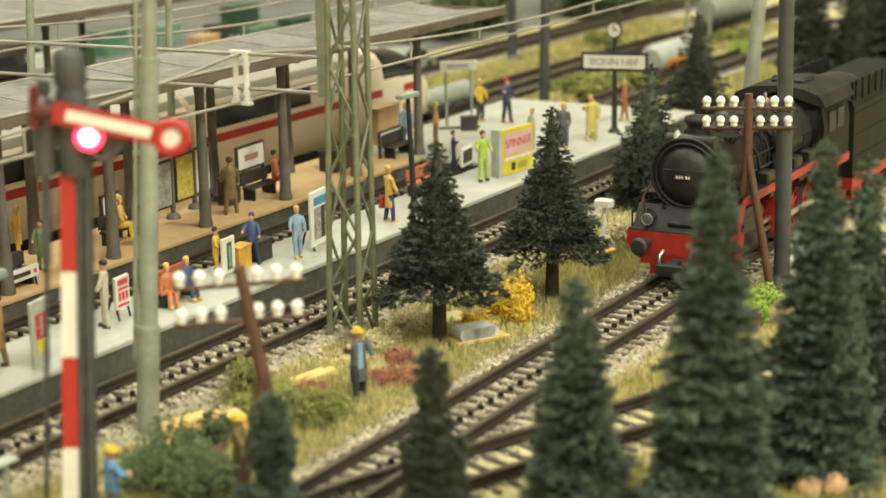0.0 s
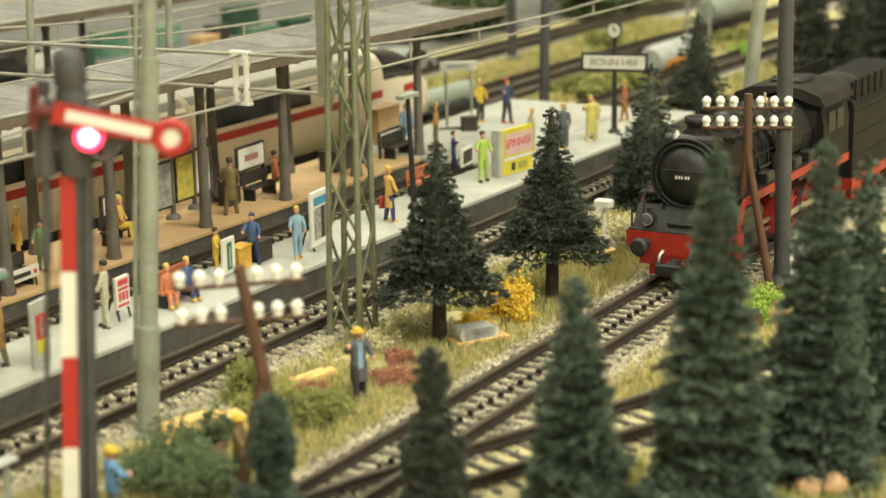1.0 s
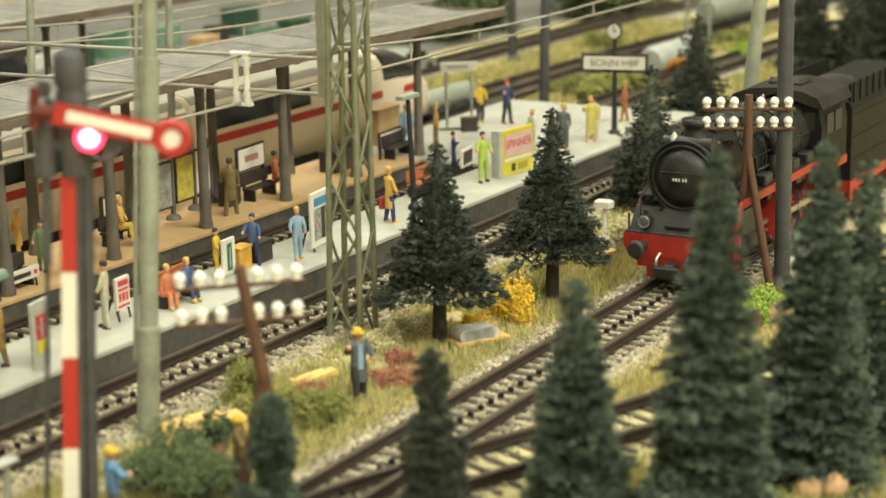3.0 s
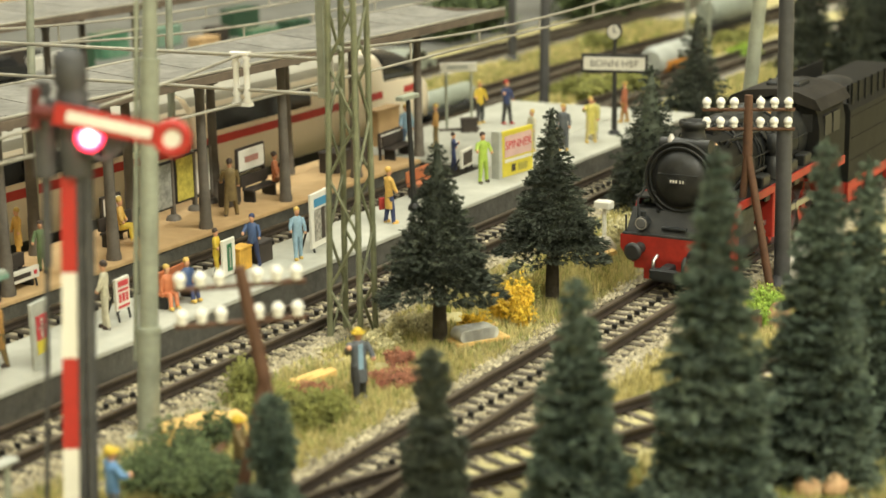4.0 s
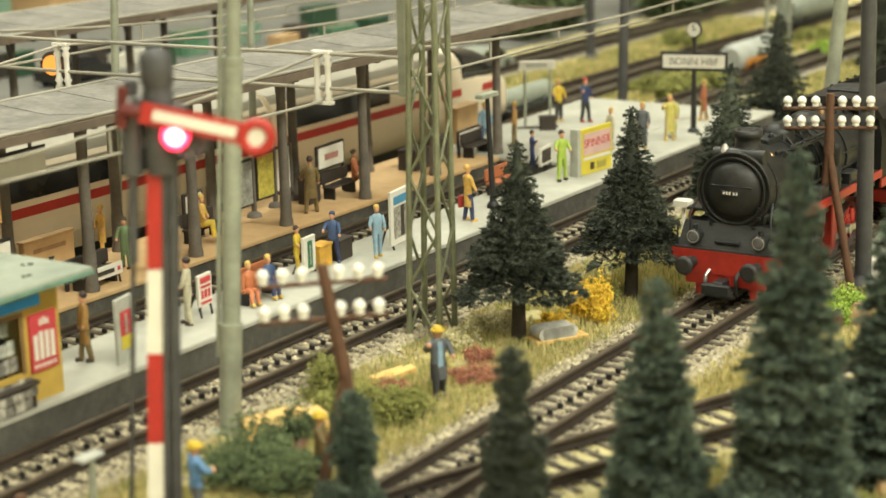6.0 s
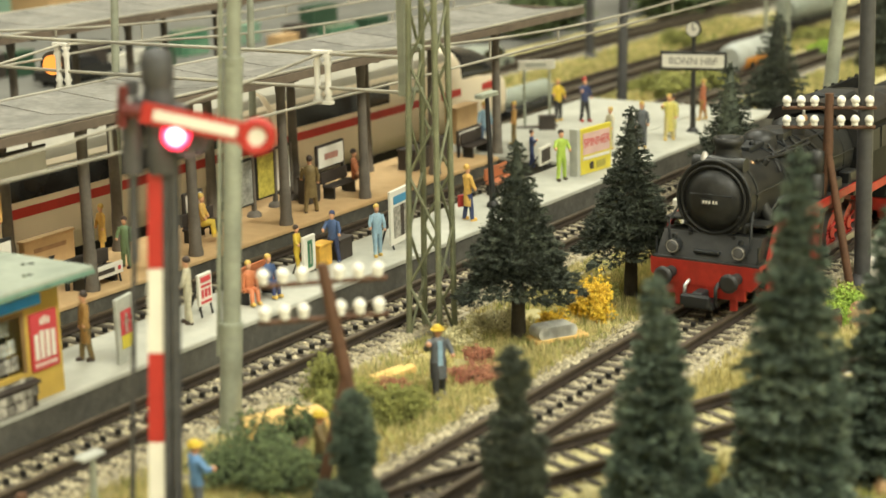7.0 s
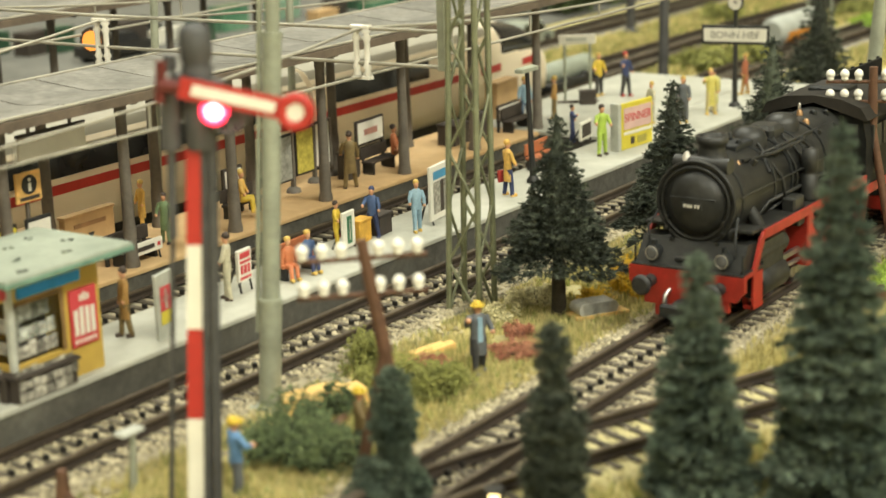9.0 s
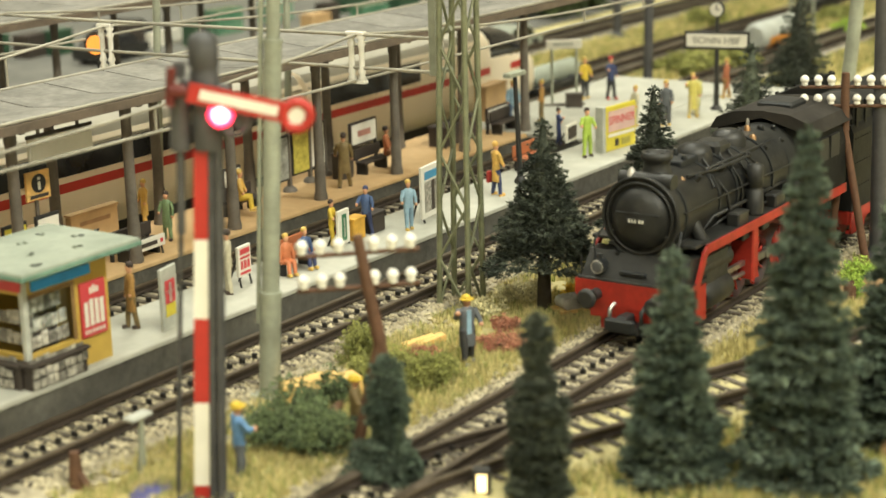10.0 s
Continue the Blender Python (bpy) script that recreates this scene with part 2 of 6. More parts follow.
# ---- tracks ----
RAIL = [(-1.3, 0), (1.3, 0), (1.2, 0.35), (0.35, 0.6), (0.35, 1.6), (0.75, 1.8), (0.75, 2.4), (-0.75, 2.4), (-0.75, 1.8), (-0.35, 1.6), (-0.35, 0.6), (-1.2, 0.35)]
SLEEPER_MESH = Mesh().box(-0.85, 0.85, -14.0, 14.0, 0, 1.5, 0.2).data("sleeper", SLEEPER)


def curve_rail(mesh, pts):
    """A rail along pts (x, y, z of its foot)."""
    n = len(RAIL)
    v = []
    for i, p in enumerate(pts):
        a, b = pts[max(i - 1, 0)], pts[min(i + 1, len(pts) - 1)]
        d = Vector((b[0] - a[0], b[1] - a[1])).normalized()
        v += [(p[0] - d.y * y, p[1] + d.x * y, p[2] + z) for y, z in RAIL]
    for i in range(len(pts) - 1):
        for j in range(n):
            mesh.slot = 1 if j in (5, 6, 7) else 0
            mesh.add([], [])
            mesh.f.append([len(mesh.v) + k for k in (i * n + j, (i + 1) * n + j, (i + 1) * n + (j + 1) % n, i * n + (j + 1) % n)])
            mesh.k.append(mesh.slot)
            mesh.smooth.append(False)
    mesh.v.extend(v)


def track(label, line, bed=BALLAST, sleepers=None, studs=True, step=5.3, z=0.0):
    """line: a function of s giving x, y; s runs over the whole track. Rails at +-8.25 mm; heads 5 mm up."""
    s0, s1, f = line
    tr = thing("track", label, "track", kind="structure")
    n = max(2, int((s1 - s0) / 20))
    ss = [s0 + (s1 - s0) * i / n for i in range(n + 1)]

    def frame_at(s):
        a, b = f(s - 1), f(s + 1)
        d = Vector((b[0] - a[0], b[1] - a[1])).normalized()
        return f(s), d
    bedm = Mesh()
    prof = [(-21, -1.0), (-15.5, 1.7), (15.5, 1.7), (21, -1.0)]
    v = []
    for s in ss:
        (x, y), d = frame_at(s)
        v += [(x - d.y * w, y + d.x * w, h + z) for w, h in prof]
    bedm.add(v, [(i * 4 + j, i * 4 + 4 + j, i * 4 + 5 + j, i * 4 + 1 + j) for i in range(n) for j in range(3)])
    part("ballast_bed", bedm, bed, tr)
    for side in (8.25, -8.25):
        r = Mesh()
        curve_rail(r, [(f(s)[0] - frame_at(s)[1].y * side, f(s)[1] + frame_at(s)[1].x * side, 2.6 + z) for s in ss])
        part("rail", r, (RAILSIDE, RAILTOP), tr, "worn steel rail")
    a, b = sleepers or (s0, s1)
    k = int((b - a) / step)
    stud = Mesh()
    for i in range(k):
        s = a + i * step
        (x, y), d = frame_at(s)
        ang = math.degrees(math.atan2(d.y, d.x))
        shared("sleeper", SLEEPER_MESH, tr, at(x, y, 0.85 + z, ang + rnd.uniform(-1, 1)))
        if studs:
            stud.box(x - 0.55, x + 0.55, y - 0.75, y + 0.75, 2.2 + z, 3.7 + z, 0.2, ang)
    if studs:
        tagged(part("contact_studs", stud, STUD, tr, "row of dark centre contact studs"), kind="stuff")
    return tr


def straight(x0, x1, y):
    return (x0, x1, lambda s: (s, y))


TRACK_LOCO, TRACK_PLAT = 203.8, 288.9
track("model track with dark rails in pale ballast, carrying the steam engine", straight(120, 1500, TRACK_LOCO), sleepers=(240, 760))
track("model track with dark rails along the grey platform", straight(100, 1500, TRACK_PLAT), sleepers=(230, 800))
track("model track sunk between the two platforms", straight(100, 598, 344.0), bed=BALLAST, sleepers=(280, 590), z=3.6)
track("model track under the express train", straight(100, 1500, 428.0), bed=DARKBED, sleepers=(640, 1000), studs=False)


def siding(s):
    """Leaves the engine's track at a turnout and swings away towards the viewer."""
    k = max(0.0, s - 262)
    return (s, TRACK_LOCO - (0.00457 * k * k if k < 46 else 0.42 * k - 9.66))


track("siding that curves off from the turnout", (262, 620, siding), bed=SOIL, sleepers=(300, 560), studs=False)
track("far field track with grey ballast", (700, 2000, lambda s: (s, 443.0 - 0.00009 * (s - 800) ** 2 if s > 800 else 443.0)), sleepers=(760, 1200), studs=False, bed=DARKBED)
track("far field track by the wood", (700, 2200, lambda s: (s, 520.0 - 0.00010 * (s - 900) ** 2 if s > 900 else 520.0)), sleepers=(820, 1250), studs=False, bed=DARKBED)
track("far field track beside the tank wagons", (720, 2000, lambda s: (s, 372 - 0.00005 * (s - 720) ** 2)), sleepers=(760, 1150), studs=False, bed=DARKBED)


# ---- platforms ----
def platform(name, label, x0, x1, y0, y1, top, taper=None):
    p = thing(name, label, "platform", kind="structure")
    w = Mesh()
    w.box(x0, x1, y0 + 0.6, y1 - 0.6, -0.5, 10.6)
    part("edge_wall", w, PLATWALL, p, "dark weathered platform edge wall")
    d = Mesh()
    d.box(x0 - 0.5, x1 + 0.5, y0, y1, 10.6, 12.0, 0.35)
    part("deck", d, top, p)
    return p


platform("platform_1", "pale grey concrete island platform with a dark edge", 100, 745, 300.5, 328.5, CONCRETE)
platform("platform_2", "tan paved platform below the canopy", 100, 599.5, 358.5, 396, TAN)
platform("platform_3", "grey paved platform below the far canopy", 100, 700, 505, 572, ASPHALT)
p4 = platform("platform_4", "pale concrete paving at the platform's end", 600.6, 745, 329.2, 396, CONCRETE)


# ---- canopies ----
def canopy(label, x0, x1, y0, y1, z, posts, step=26):
    c = thing("platform_canopy", label, "canopy", kind="")
    ym = (y0 + y1) / 2
    nx = int((x1 - x0) / step)
    for i in range(nx):
        a, b = x0 + i * (x1 - x0) / nx, x0 + (i + 1) * (x1 - x0) / nx
        for s, (ya, yb) in enumerate(((y0, ym), (ym, y1))):
            r = Mesh()
            k = 18
            pts = []
            for j in range(k + 1):
                yy = ya + (yb - ya) * j / k
                pts.append((yy, z - 1.8 + 1.8 * abs(yy - ym) / (ym - y0)))
            out = pts + [(y, h + (0.9 if q % 2 else 0.96)) for q, (y, h) in reversed(list(enumerate(pts)))]
            r.extrude_x(out, a + 0.4, b - 0.4)
            part("roof_panel", r, ROOF, c)
    for y in (y0 - 0.6, y1 + 0.6):
        e = Mesh().box(x0 - 1, x1 + 1, y - 0.7, y + 0.7, z - 2.2, z + 0.5, 0.2)
        part("fascia", e, ROOFEDGE, c, "dark brown fascia board")
        part("gutter", Mesh().tube([(x0 - 1, y, z + 1.1), (x1 + 1, y, z + 1.1)], 0.55, 6), WIRE, c, "pale gutter rail")
    part("fascia", Mesh().box(x1 - 0.4, x1 + 0.8, y0, y1, z - 2.2, z + 0.4, 0.2), ROOFEDGE, c)
    part("ridge_beam", Mesh().box(x0, x1 - 2, ym - 1.2, ym + 1.2, z - 5.0, z - 2.2, 0.2), POST, c)
    for x in posts:
        for x, y in ((x, ym - 7.5), (x - 6, ym + 19.5)):
            q = Mesh()
            q.lathe(x, y, [(2.5, 12.0), (2.5, 13.2), (2.1, 15.0), (2.0, 24), (1.8, 25), (1.6, z - 9), (1.9, z - 8), (1.9, z - 5)], 10)
            part("post", q, POST, c, "dark cast-iron post")
        b = Mesh()
        b.tube([(x, ym - 7.5, z - 5.2), (x - 6, ym + 19.5, z - 5.2)], 0.9, 6)
        b.box(x - 0.8, x + 0.8, y0 + 2, y1 - 2, z - 3.4, z - 2.1)
        part("bracket", b, POST, c)
    return c


canopy("long flat canopy with pale roof panels on dark iron posts", 130, 652, 349, 392, 66, [229, 276, 323, 370, 417.5, 465, 512, 559, 606])
canopy("second long platform canopy with pale roof panels farther back", 130, 660, 512, 572, 66, [160, 230, 300, 370, 440, 510, 580, 640])


# ---- express train beside the canopy ----
def loft_x(mesh, sections, smooth=True):
    """Skin through outlines: sections of (x, [(y, z), ...])."""
    n = len(sections[0][1])
    v = [(x, y, z) for x, o in sections for y, z in o]
    mesh.add(v, [(i * n + j, i * n + (j + 1) % n, (i + 1) * n + (j + 1) % n, (i + 1) * n + j) for i in range(len(sections) - 1) for j in range(n)], smooth)
    mesh.add(v[:n], [tuple(range(n - 1, -1, -1))])
    mesh.add(v[-n:], [tuple(range(n))])
    return mesh


def coach_outline(w, z0, z1, k=1.0):
    pts = [(-w * 0.93, z0), (w * 0.93, z0), (w, z0 + 6), (w, z0 + 0.55 * (z1 - z0)), (w * 0.93, z0 + 0.82 * (z1 - z0)), (w * 0.72, z0 + 0.94 * (z1 - z0)), (w * 0.3, z1),
           (-w * 0.3, z1), (-w * 0.72, z0 + 0.94 * (z1 - z0)), (-w * 0.93, z0 + 0.82 * (z1 - z0)), (-w, z0 + 0.55 * (z1 - z0)), (-w, z0 + 6)]
    return pts


TRAINROOF = mat("train_roof_grey", (0.33, 0.31, 0.25), 0.6, size=30, var=0.12)


def roof_shell(x0, x1, w):
    """A thin shell over the coach's upper curve."""
    z0, dz = 10, 36
    up = [(0.945, 0.80), (0.735, 0.947), (0.3, 1.01), (-0.3, 1.01), (-0.735, 0.947), (-0.945, 0.80)]
    return Mesh().extrude_x([(w * a, z0 + dz * b) for a, b in up] + [(-w * 0.9, z0 + dz * 0.79), (w * 0.9, z0 + dz * 0.79)], x0, x1)


def express_train():
    y0, w = 428.0, 17.0
    t = thing("express_train", "cream express train with a red stripe and dark windows", "train", at(0, y0, 0))
    ends = [(100, 300), (303, 520)]
    for a, b in ends:
        m = loft_x(Mesh(), [(a, coach_outline(w, 10, 46)), (b, coach_outline(w, 10, 46))], False)
        c = part("coach_body", m, CREAM, t)
        part("coach_roof", roof_shell(a + 0.4, b - 0.4, w), TRAINROOF, c, "greyish roof")
        part("stripe", Mesh().box(a + 0.5, b - 0.5, -w - 0.15, -w + 0.2, 25.0, 28.2), RED, c, "red stripe")
        part("window_band", Mesh().box(a + 2, b - 22, -w - 0.25, -w + 0.2, 30.4, 38.6, 0.1), WINDOW, c, "continuous dark window band")
        part("roof_skirt", Mesh().box(a + 3, b - 3, -w + 2, w - 2, 4.5, 10.2), BLACK, c)
    secs = [(523, coach_outline(w, 10, 46)), (652, coach_outline(w, 10, 46)), (672, coach_outline(w * 0.97, 10, 44)), (690, coach_outline(w * 0.88, 10, 38)), (704, coach_outline(w * 0.70, 10, 28)), (711, coach_outline(w * 0.42, 10, 19))]
    m = loft_x(Mesh(), secs)
    h = part("power_car_body", m, CREAM, t, "cream power car with a sloping rounded nose")
    part("coach_roof", roof_shell(523.4, 650, w), TRAINROOF, h, "greyish roof")
    part("stripe", Mesh().box(523.5, 628, -w - 0.15, -w + 0.2, 25.0, 28.2), RED, h, "red stripe")
    part("stripe", Mesh().box(640, 656, -w - 0.15, -w + 0.3, 25.0, 28.2), RED, h, "red stripe")
    s2 = Mesh().box(675, 687, -16.2, -15.0, 24.6, 27.6)
    part("stripe", s2, RED, h, "red stripe")
    part("window_band", Mesh().box(534, 600, -w - 0.25, -w + 0.2, 30.4, 38.6, 0.1), WINDOW, h, "continuous dark window band")
    g = loft_x(Mesh(), [(658, [(y * 1.012, z + 0.3) for y, z in coach_outline(w, 29, 45)]), (674, [(y * 1.012, z + 0.3) for y, z in coach_outline(w * 0.96, 28, 43.4)]), (691, [(y * 1.012, z + 0.2) for y, z in coach_outline(w * 0.86, 27.5, 37.6)]), (698, coach_outline(w * 0.7, 26, 32))])
    part("windscreen", g, WINDOW, h, "wraparound dark windscreen")
    part("roof_skirt", Mesh().box(526, 680, -w + 2, w - 2, 4.5, 10.2), BLACK, h)
    for x in (130, 270, 330, 490, 550, 640):
        for dx in (-14, 14):
            wl = Mesh()
            for s in (-8.2, 8.2):
                wl.tube([(x + dx, s - 1.2, 10), (x + dx, s + 1.2, 10)], 5.0, 14)
            part("wheel", wl, BLACK, t)
    return t


express_train()


# ---- the steam engine, built about the front of its smokebox; +x is its rear ----
AXLES = (26, 41.5, 57, 72.5, 88)
DUSTY = mat("dusty_roof", (0.016, 0.0145, 0.012), 0.75, size=14, col2=(0.034, 0.030, 0.025), fine=0.25, spec=0.25)


def steam_engine():
    e = thing("steam_locomotive", "black steam locomotive with red running gear hauling its tender", "locomotive")
    zc, r = 37.0, 11.2

    def along(x0, x1, y, z, rad, n=28):
        return Mesh().tube([(x0, y, z), (x1, y, z)], rad, n)
    b = Mesh()
    b.tube([(0, 0, zc), (26, 0, zc), (26.2, 0, zc), (58, 0, zc), (82, 0, zc + 0.4)], [r, r, r - 0.5, r + 0.1, r + 1.0], 32)
    boiler = part("boiler", b, LOCO, e)
    for x in (5, 26, 38, 50, 62, 74):
        part("boiler_band", Mesh().tube([(x, 0, zc), (x + 1.0, 0, zc)], r + 0.28 + (0.6 if x > 55 else 0), 32), LOCOGREY, boiler)
    d = Mesh()
    d.tube([(0.2, 0, zc), (-0.8, 0, zc), (-2.6, 0, zc), (-3.4, 0, zc)], [8.9, 8.7, 5.5, 1.2], 28)
    door = part("smokebox_door", d, LOCO, boiler, "domed round smokebox door")
    ring = Mesh()
    for k in range(2):
        rr = r + 0.1 - k * 1.5
        pts = [(-0.3 - k * 0.5, rr * math.cos(a), zc + rr * math.sin(a)) for a in [2 * math.pi * i / 32 for i in range(33)]]
        ring.tube(pts, 0.5 - 0.1 * k, 6, False)
    part("door_ring", ring, LOCO, boiler)
    part("door_rail", Mesh().tube([(-2.3, -6.5, zc + 1.6), (-3.2, 0, zc + 1.9), (-2.3, 6.5, zc + 1.6)], 0.3, 6), LOCOGREY, boiler)
    part("number_plate", Mesh().box(-3.5, -3.0, -2.9, 2.9, zc - 1.0, zc + 0.6), BLACK, boiler, "black number plate with pale bars")
    bars = Mesh()
    for y in (-2.2, -1.3, 0.0, 0.9, 1.8):
        bars.box(-3.6, -3.4, y - 0.26, y + 0.26, zc - 0.65, zc + 0.25)
    part("plate_bars", bars, WHITE, boiler, "pale bars on the plate")
    ch = Mesh().lathe(9.5, 0, [(4.8, zc + r - 1.5), (3.9, zc + r + 0.6), (3.7, zc + r + 1.8), (3.7, zc + r + 3.0), (4.4, zc + r + 3.5), (4.4, zc + r + 5.4), (3.3, zc + r + 5.4), (3.0, zc + r + 2.5)], 20)
    part("chimney", ch, LOCO, boiler, "short black chimney")
    # Made-up brassy lump that imitates a bright highlight behind the chimney.
    part("bell", Mesh().lathe(12.5, -6.2, [(1.1, zc + r - 3.4), (0.9, zc + r - 2.4), (0.4, zc + r - 1.7), (0.1, zc + r - 1.5)], 12), COPPER, boiler, "small brassy lump standing in for a highlight")
    part("vent_cone", Mesh().lathe(3.5, 4.6, [(2.0, zc + r - 2.4), (1.7, zc + r - 0.4), (0.6, zc + r + 1.6), (0.2, zc + r + 1.9)], 12), RINGMETAL, boiler, "pale grey cone")
    part("preheater", Mesh().tube([(4, -8, zc + r - 1.6), (4, 8, zc + r - 1.6)], 2.4, 16), LOCO, boiler)
    for x, h in ((33, 2.6), (56, 2.6)):
        part("dome", Mesh().lathe(x, 0, [(5.4, zc + r - 2.4), (5.2, zc + r + h - 1.6), (4.4, zc + r + h), (2.6, zc + r + h + 1.0), (0.3, zc + r + h + 1.2)], 22), LOCO, boiler)
    part("sand_box", Mesh().box(40, 49, -4.4, 4.4, zc + r - 2.4, zc + r + 2.6, 1.2), LOCO, boiler)
    part("safety_valve", Mesh().lathe(70, 0, [(1.1, zc + r), (0.9, zc + r + 1.8), (0.5, zc + r + 2.4)], 10), COPPER, boiler, "coppery safety valve")
    part("turret", Mesh().lathe(64, -4.5, [(1.0, zc + r - 1.6), (1.0, zc + r + 0.4), (0.5, zc + r + 1.0)], 10), COPPER, boiler, "coppery fitting")
    for s in (-1, 1):
        part("hand_rail", Mesh().tube([(2, s * (r + 0.9), zc + 2), (44, s * (r + 0.9), zc + 2), (80, s * (r + 1.6), zc + 2)], 0.26, 6), LOCO, boiler)
        part("steam_pipe", Mesh().tube([(13, s * (r - 2), zc - 3), (13, s * (r + 1.2), zc - 8), (13, s * 13, 24)], 1.9, 10), LOCO, boiler)
        part("feed_pipe", Mesh().tube([(30, s * 4, zc + r), (30, s * (r + 0.6), zc + 2), (32, s * (r + 1), zc - 6), (78, s * (r + 1.4), zc - 6)], 0.5, 6), LOCO, boiler)
        part("air_pump", Mesh().lathe(46, s * 13.2, [(2.6, 30), (2.6, 37), (1.8, 37.5), (2.4, 38), (2.4, 44), (1.0, 44.8)], 14), LOCO, boiler)
        rb = Mesh().box(7, 82, min(s * 9, s * 16.4), max(s * 9, s * 16.4), 28.6, 29.6)
        board = part("running_board", rb, LOCO, e)
        rv = Mesh().box(7, 82, min(s * 16.3, s * 16.9), max(s * 16.3, s * 16.9), 27.3, 29.8)
        part("valance", rv, LOCORED, board, "red valance strip")
        st = Mesh().extrude_y([(7.2, 29.6), (7.2, 27.4), (2.0, 19.0), (-6, 18.6), (-6, 19.8), (0.5, 20.2), (4.8, 27.6)], min(s * 15.9, s * 16.8), max(s * 15.9, s * 16.8))
        part("front_slope", st, LOCORED, board, "red slope strip")
        cyl = Mesh().tube([(8, s * 12.4, 14.0), (9, s * 12.4, 14.0), (24, s * 12.4, 14.0), (25, s * 12.4, 14.0)], [3.8, 4.6, 4.6, 3.8], 20)
        c = part("cylinder", cyl, LOCO, e, "black outside cylinder")
        part("valve_chest", Mesh().tube([(5, s * 12.4, 22.0), (27, s * 12.4, 22.0)], 3.0, 16), LOCO, c)
        part("cylinder_block", Mesh().box(9, 24, min(s * 9, s * 15.2), max(s * 9, s * 15.5), 14, 26, 0.6), LOCO, c)
        part("piston_rod", Mesh().tube([(25, s * 13, 14), (40, s * 13, 13.5)], 0.7, 8), STEEL, c)
        part("slide_bar", Mesh().box(25, 42, s * 13 - 0.6, s * 13 + 0.6, 16, 17.4), STEEL, c)
        part("guard_rail", Mesh().box(39, 43, min(s * 9, s * 16), max(s * 9, s * 16), 12, 28.6, 0.4), LOCORED, c)
        part("steps", Mesh().box(1, 7, min(s * 13.5, s * 16.4), max(s * 13.5, s * 16.4), 9.0, 10.0).box(1, 7, s * 16.0 - 0.3, s * 16.0 + 0.3, 9, 19), LOCORED, board)
    # The frame's red is darkened to stand for the shade below the boiler.
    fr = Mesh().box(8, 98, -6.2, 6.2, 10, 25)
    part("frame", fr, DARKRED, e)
    bm_ = Mesh().extrude_x([(-17, 19.6), (-17, 15.4), (-14.6, 12.6), (14.6, 12.6), (17, 15.4), (17, 19.6)], -6.5, -4.8)
    beam = part("buffer_beam", bm_, LOCORED, e, "red buffer beam")
    part("apron", Mesh().extrude_y([(-5.6, 20.4), (-0.6, 27.0), (5, 27.0), (5, 20.4)], -15.4, 15.4), LOCO, e, "black sloping front plate")
    part("deck", Mesh().box(-6.3, 7, -16.6, 16.6, 19.6, 20.3, 0.2), LOCO, e)
    for s in (-1, 1):
        bu = Mesh().tube([(-6.5, s * 10.2, 16.0), (-9.5, s * 10.2, 16.0)], 1.7, 12)
        bu.tube([(-9.5, s * 10.2, 16.0), (-12.3, s * 10.2, 16.0)], 1.1, 10)
        bu.tube([(-12.2, s * 10.2, 16.0), (-12.9, s * 10.2, 16.0), (-13.3, s * 10.2, 16.0)], [2.8, 2.8, 2.0], 18)
        part("buffer", bu, BLACK, beam, "black round buffer")
        la = Mesh().tube([(-3.0, s * 10.3, 23.4), (-6.2, s * 10.3, 23.4)], [2.0, 2.2], 16)
        la.tube([(-4.5, s * 10.3, 25.4), (-4.5, s * 10.3, 26.8)], 0.8, 8)
        la.box(-5, -3.4, s * 10.3 - 0.8, s * 10.3 + 0.8, 20.2, 21.6)
        lamp = part("headlight", la, LOCOGREY, e, "unlit round headlight")
        part("lens", Mesh().tube([(-6.2, s * 10.3, 23.4), (-6.6, s * 10.3, 23.4)], [1.65, 1.2], 14), LENS, lamp, "clear grey lens")
        part("lens_ring", Mesh().tube([(-6.35, s * 10.3 + 1.8 * math.cos(a), 23.4 + 1.8 * math.sin(a)) for a in [2 * math.pi * i / 18 for i in range(19)]], 0.18, 5, False), RINGMETAL, lamp, "dull lens ring")
        part("brake_hose", Mesh().tube([(-6.6, s * 4.6, 14), (-9, s * 4.8, 13), (-9.5, s * 4.9, 9), (-8.2, s * 4.9, 7.5)], 0.6, 7), STEEL if s > 0 else BLACK, beam)
        part("guard_iron", Mesh().box(-5.4, -4.2, s * 8.6 - 1, s * 8.6 + 1, 6, 12.8), LOCORED, beam)
    cp = Mesh().box(-12, -6.4, -1.6, 1.6, 9.6, 12.0, 0.4)
    cp.box(-13.5, -11.5, -4.6, 4.6, 8.4, 11.6, 0.6).box(-11, 8, -4.5, 4.5, 7.0, 9.0, 0.4)
    part("coupling", cp, LOCOGREY, beam, "dark coupling")
    part("lower_apron", Mesh().box(-6.2, -4.9, -12.5, 12.5, 9.4, 12.7), LOCORED, beam)
    # pipes and fittings along the boiler
    for s in (-1, 1):
        for ang, x0, x1, rad in ((52, 24, 80, 0.5), (-16, 20, 79, 0.6), (-32, 28, 76, 0.45)):
            a, q = radians(ang), r + 0.35
            y, z = s * q * math.cos(a), zc + q * math.sin(a)
            yd, zd = s * q * math.cos(a - 0.5), zc + q * math.sin(a - 0.5)
            part("boiler_pipe", Mesh().tube([(x0, yd, zd), (x0 + 2, y, z), ((x0 + x1) / 2, y * 1.02, z), (x1 - 3, y, z), (x1, yd, zd)], rad, 7), LOCO, boiler)
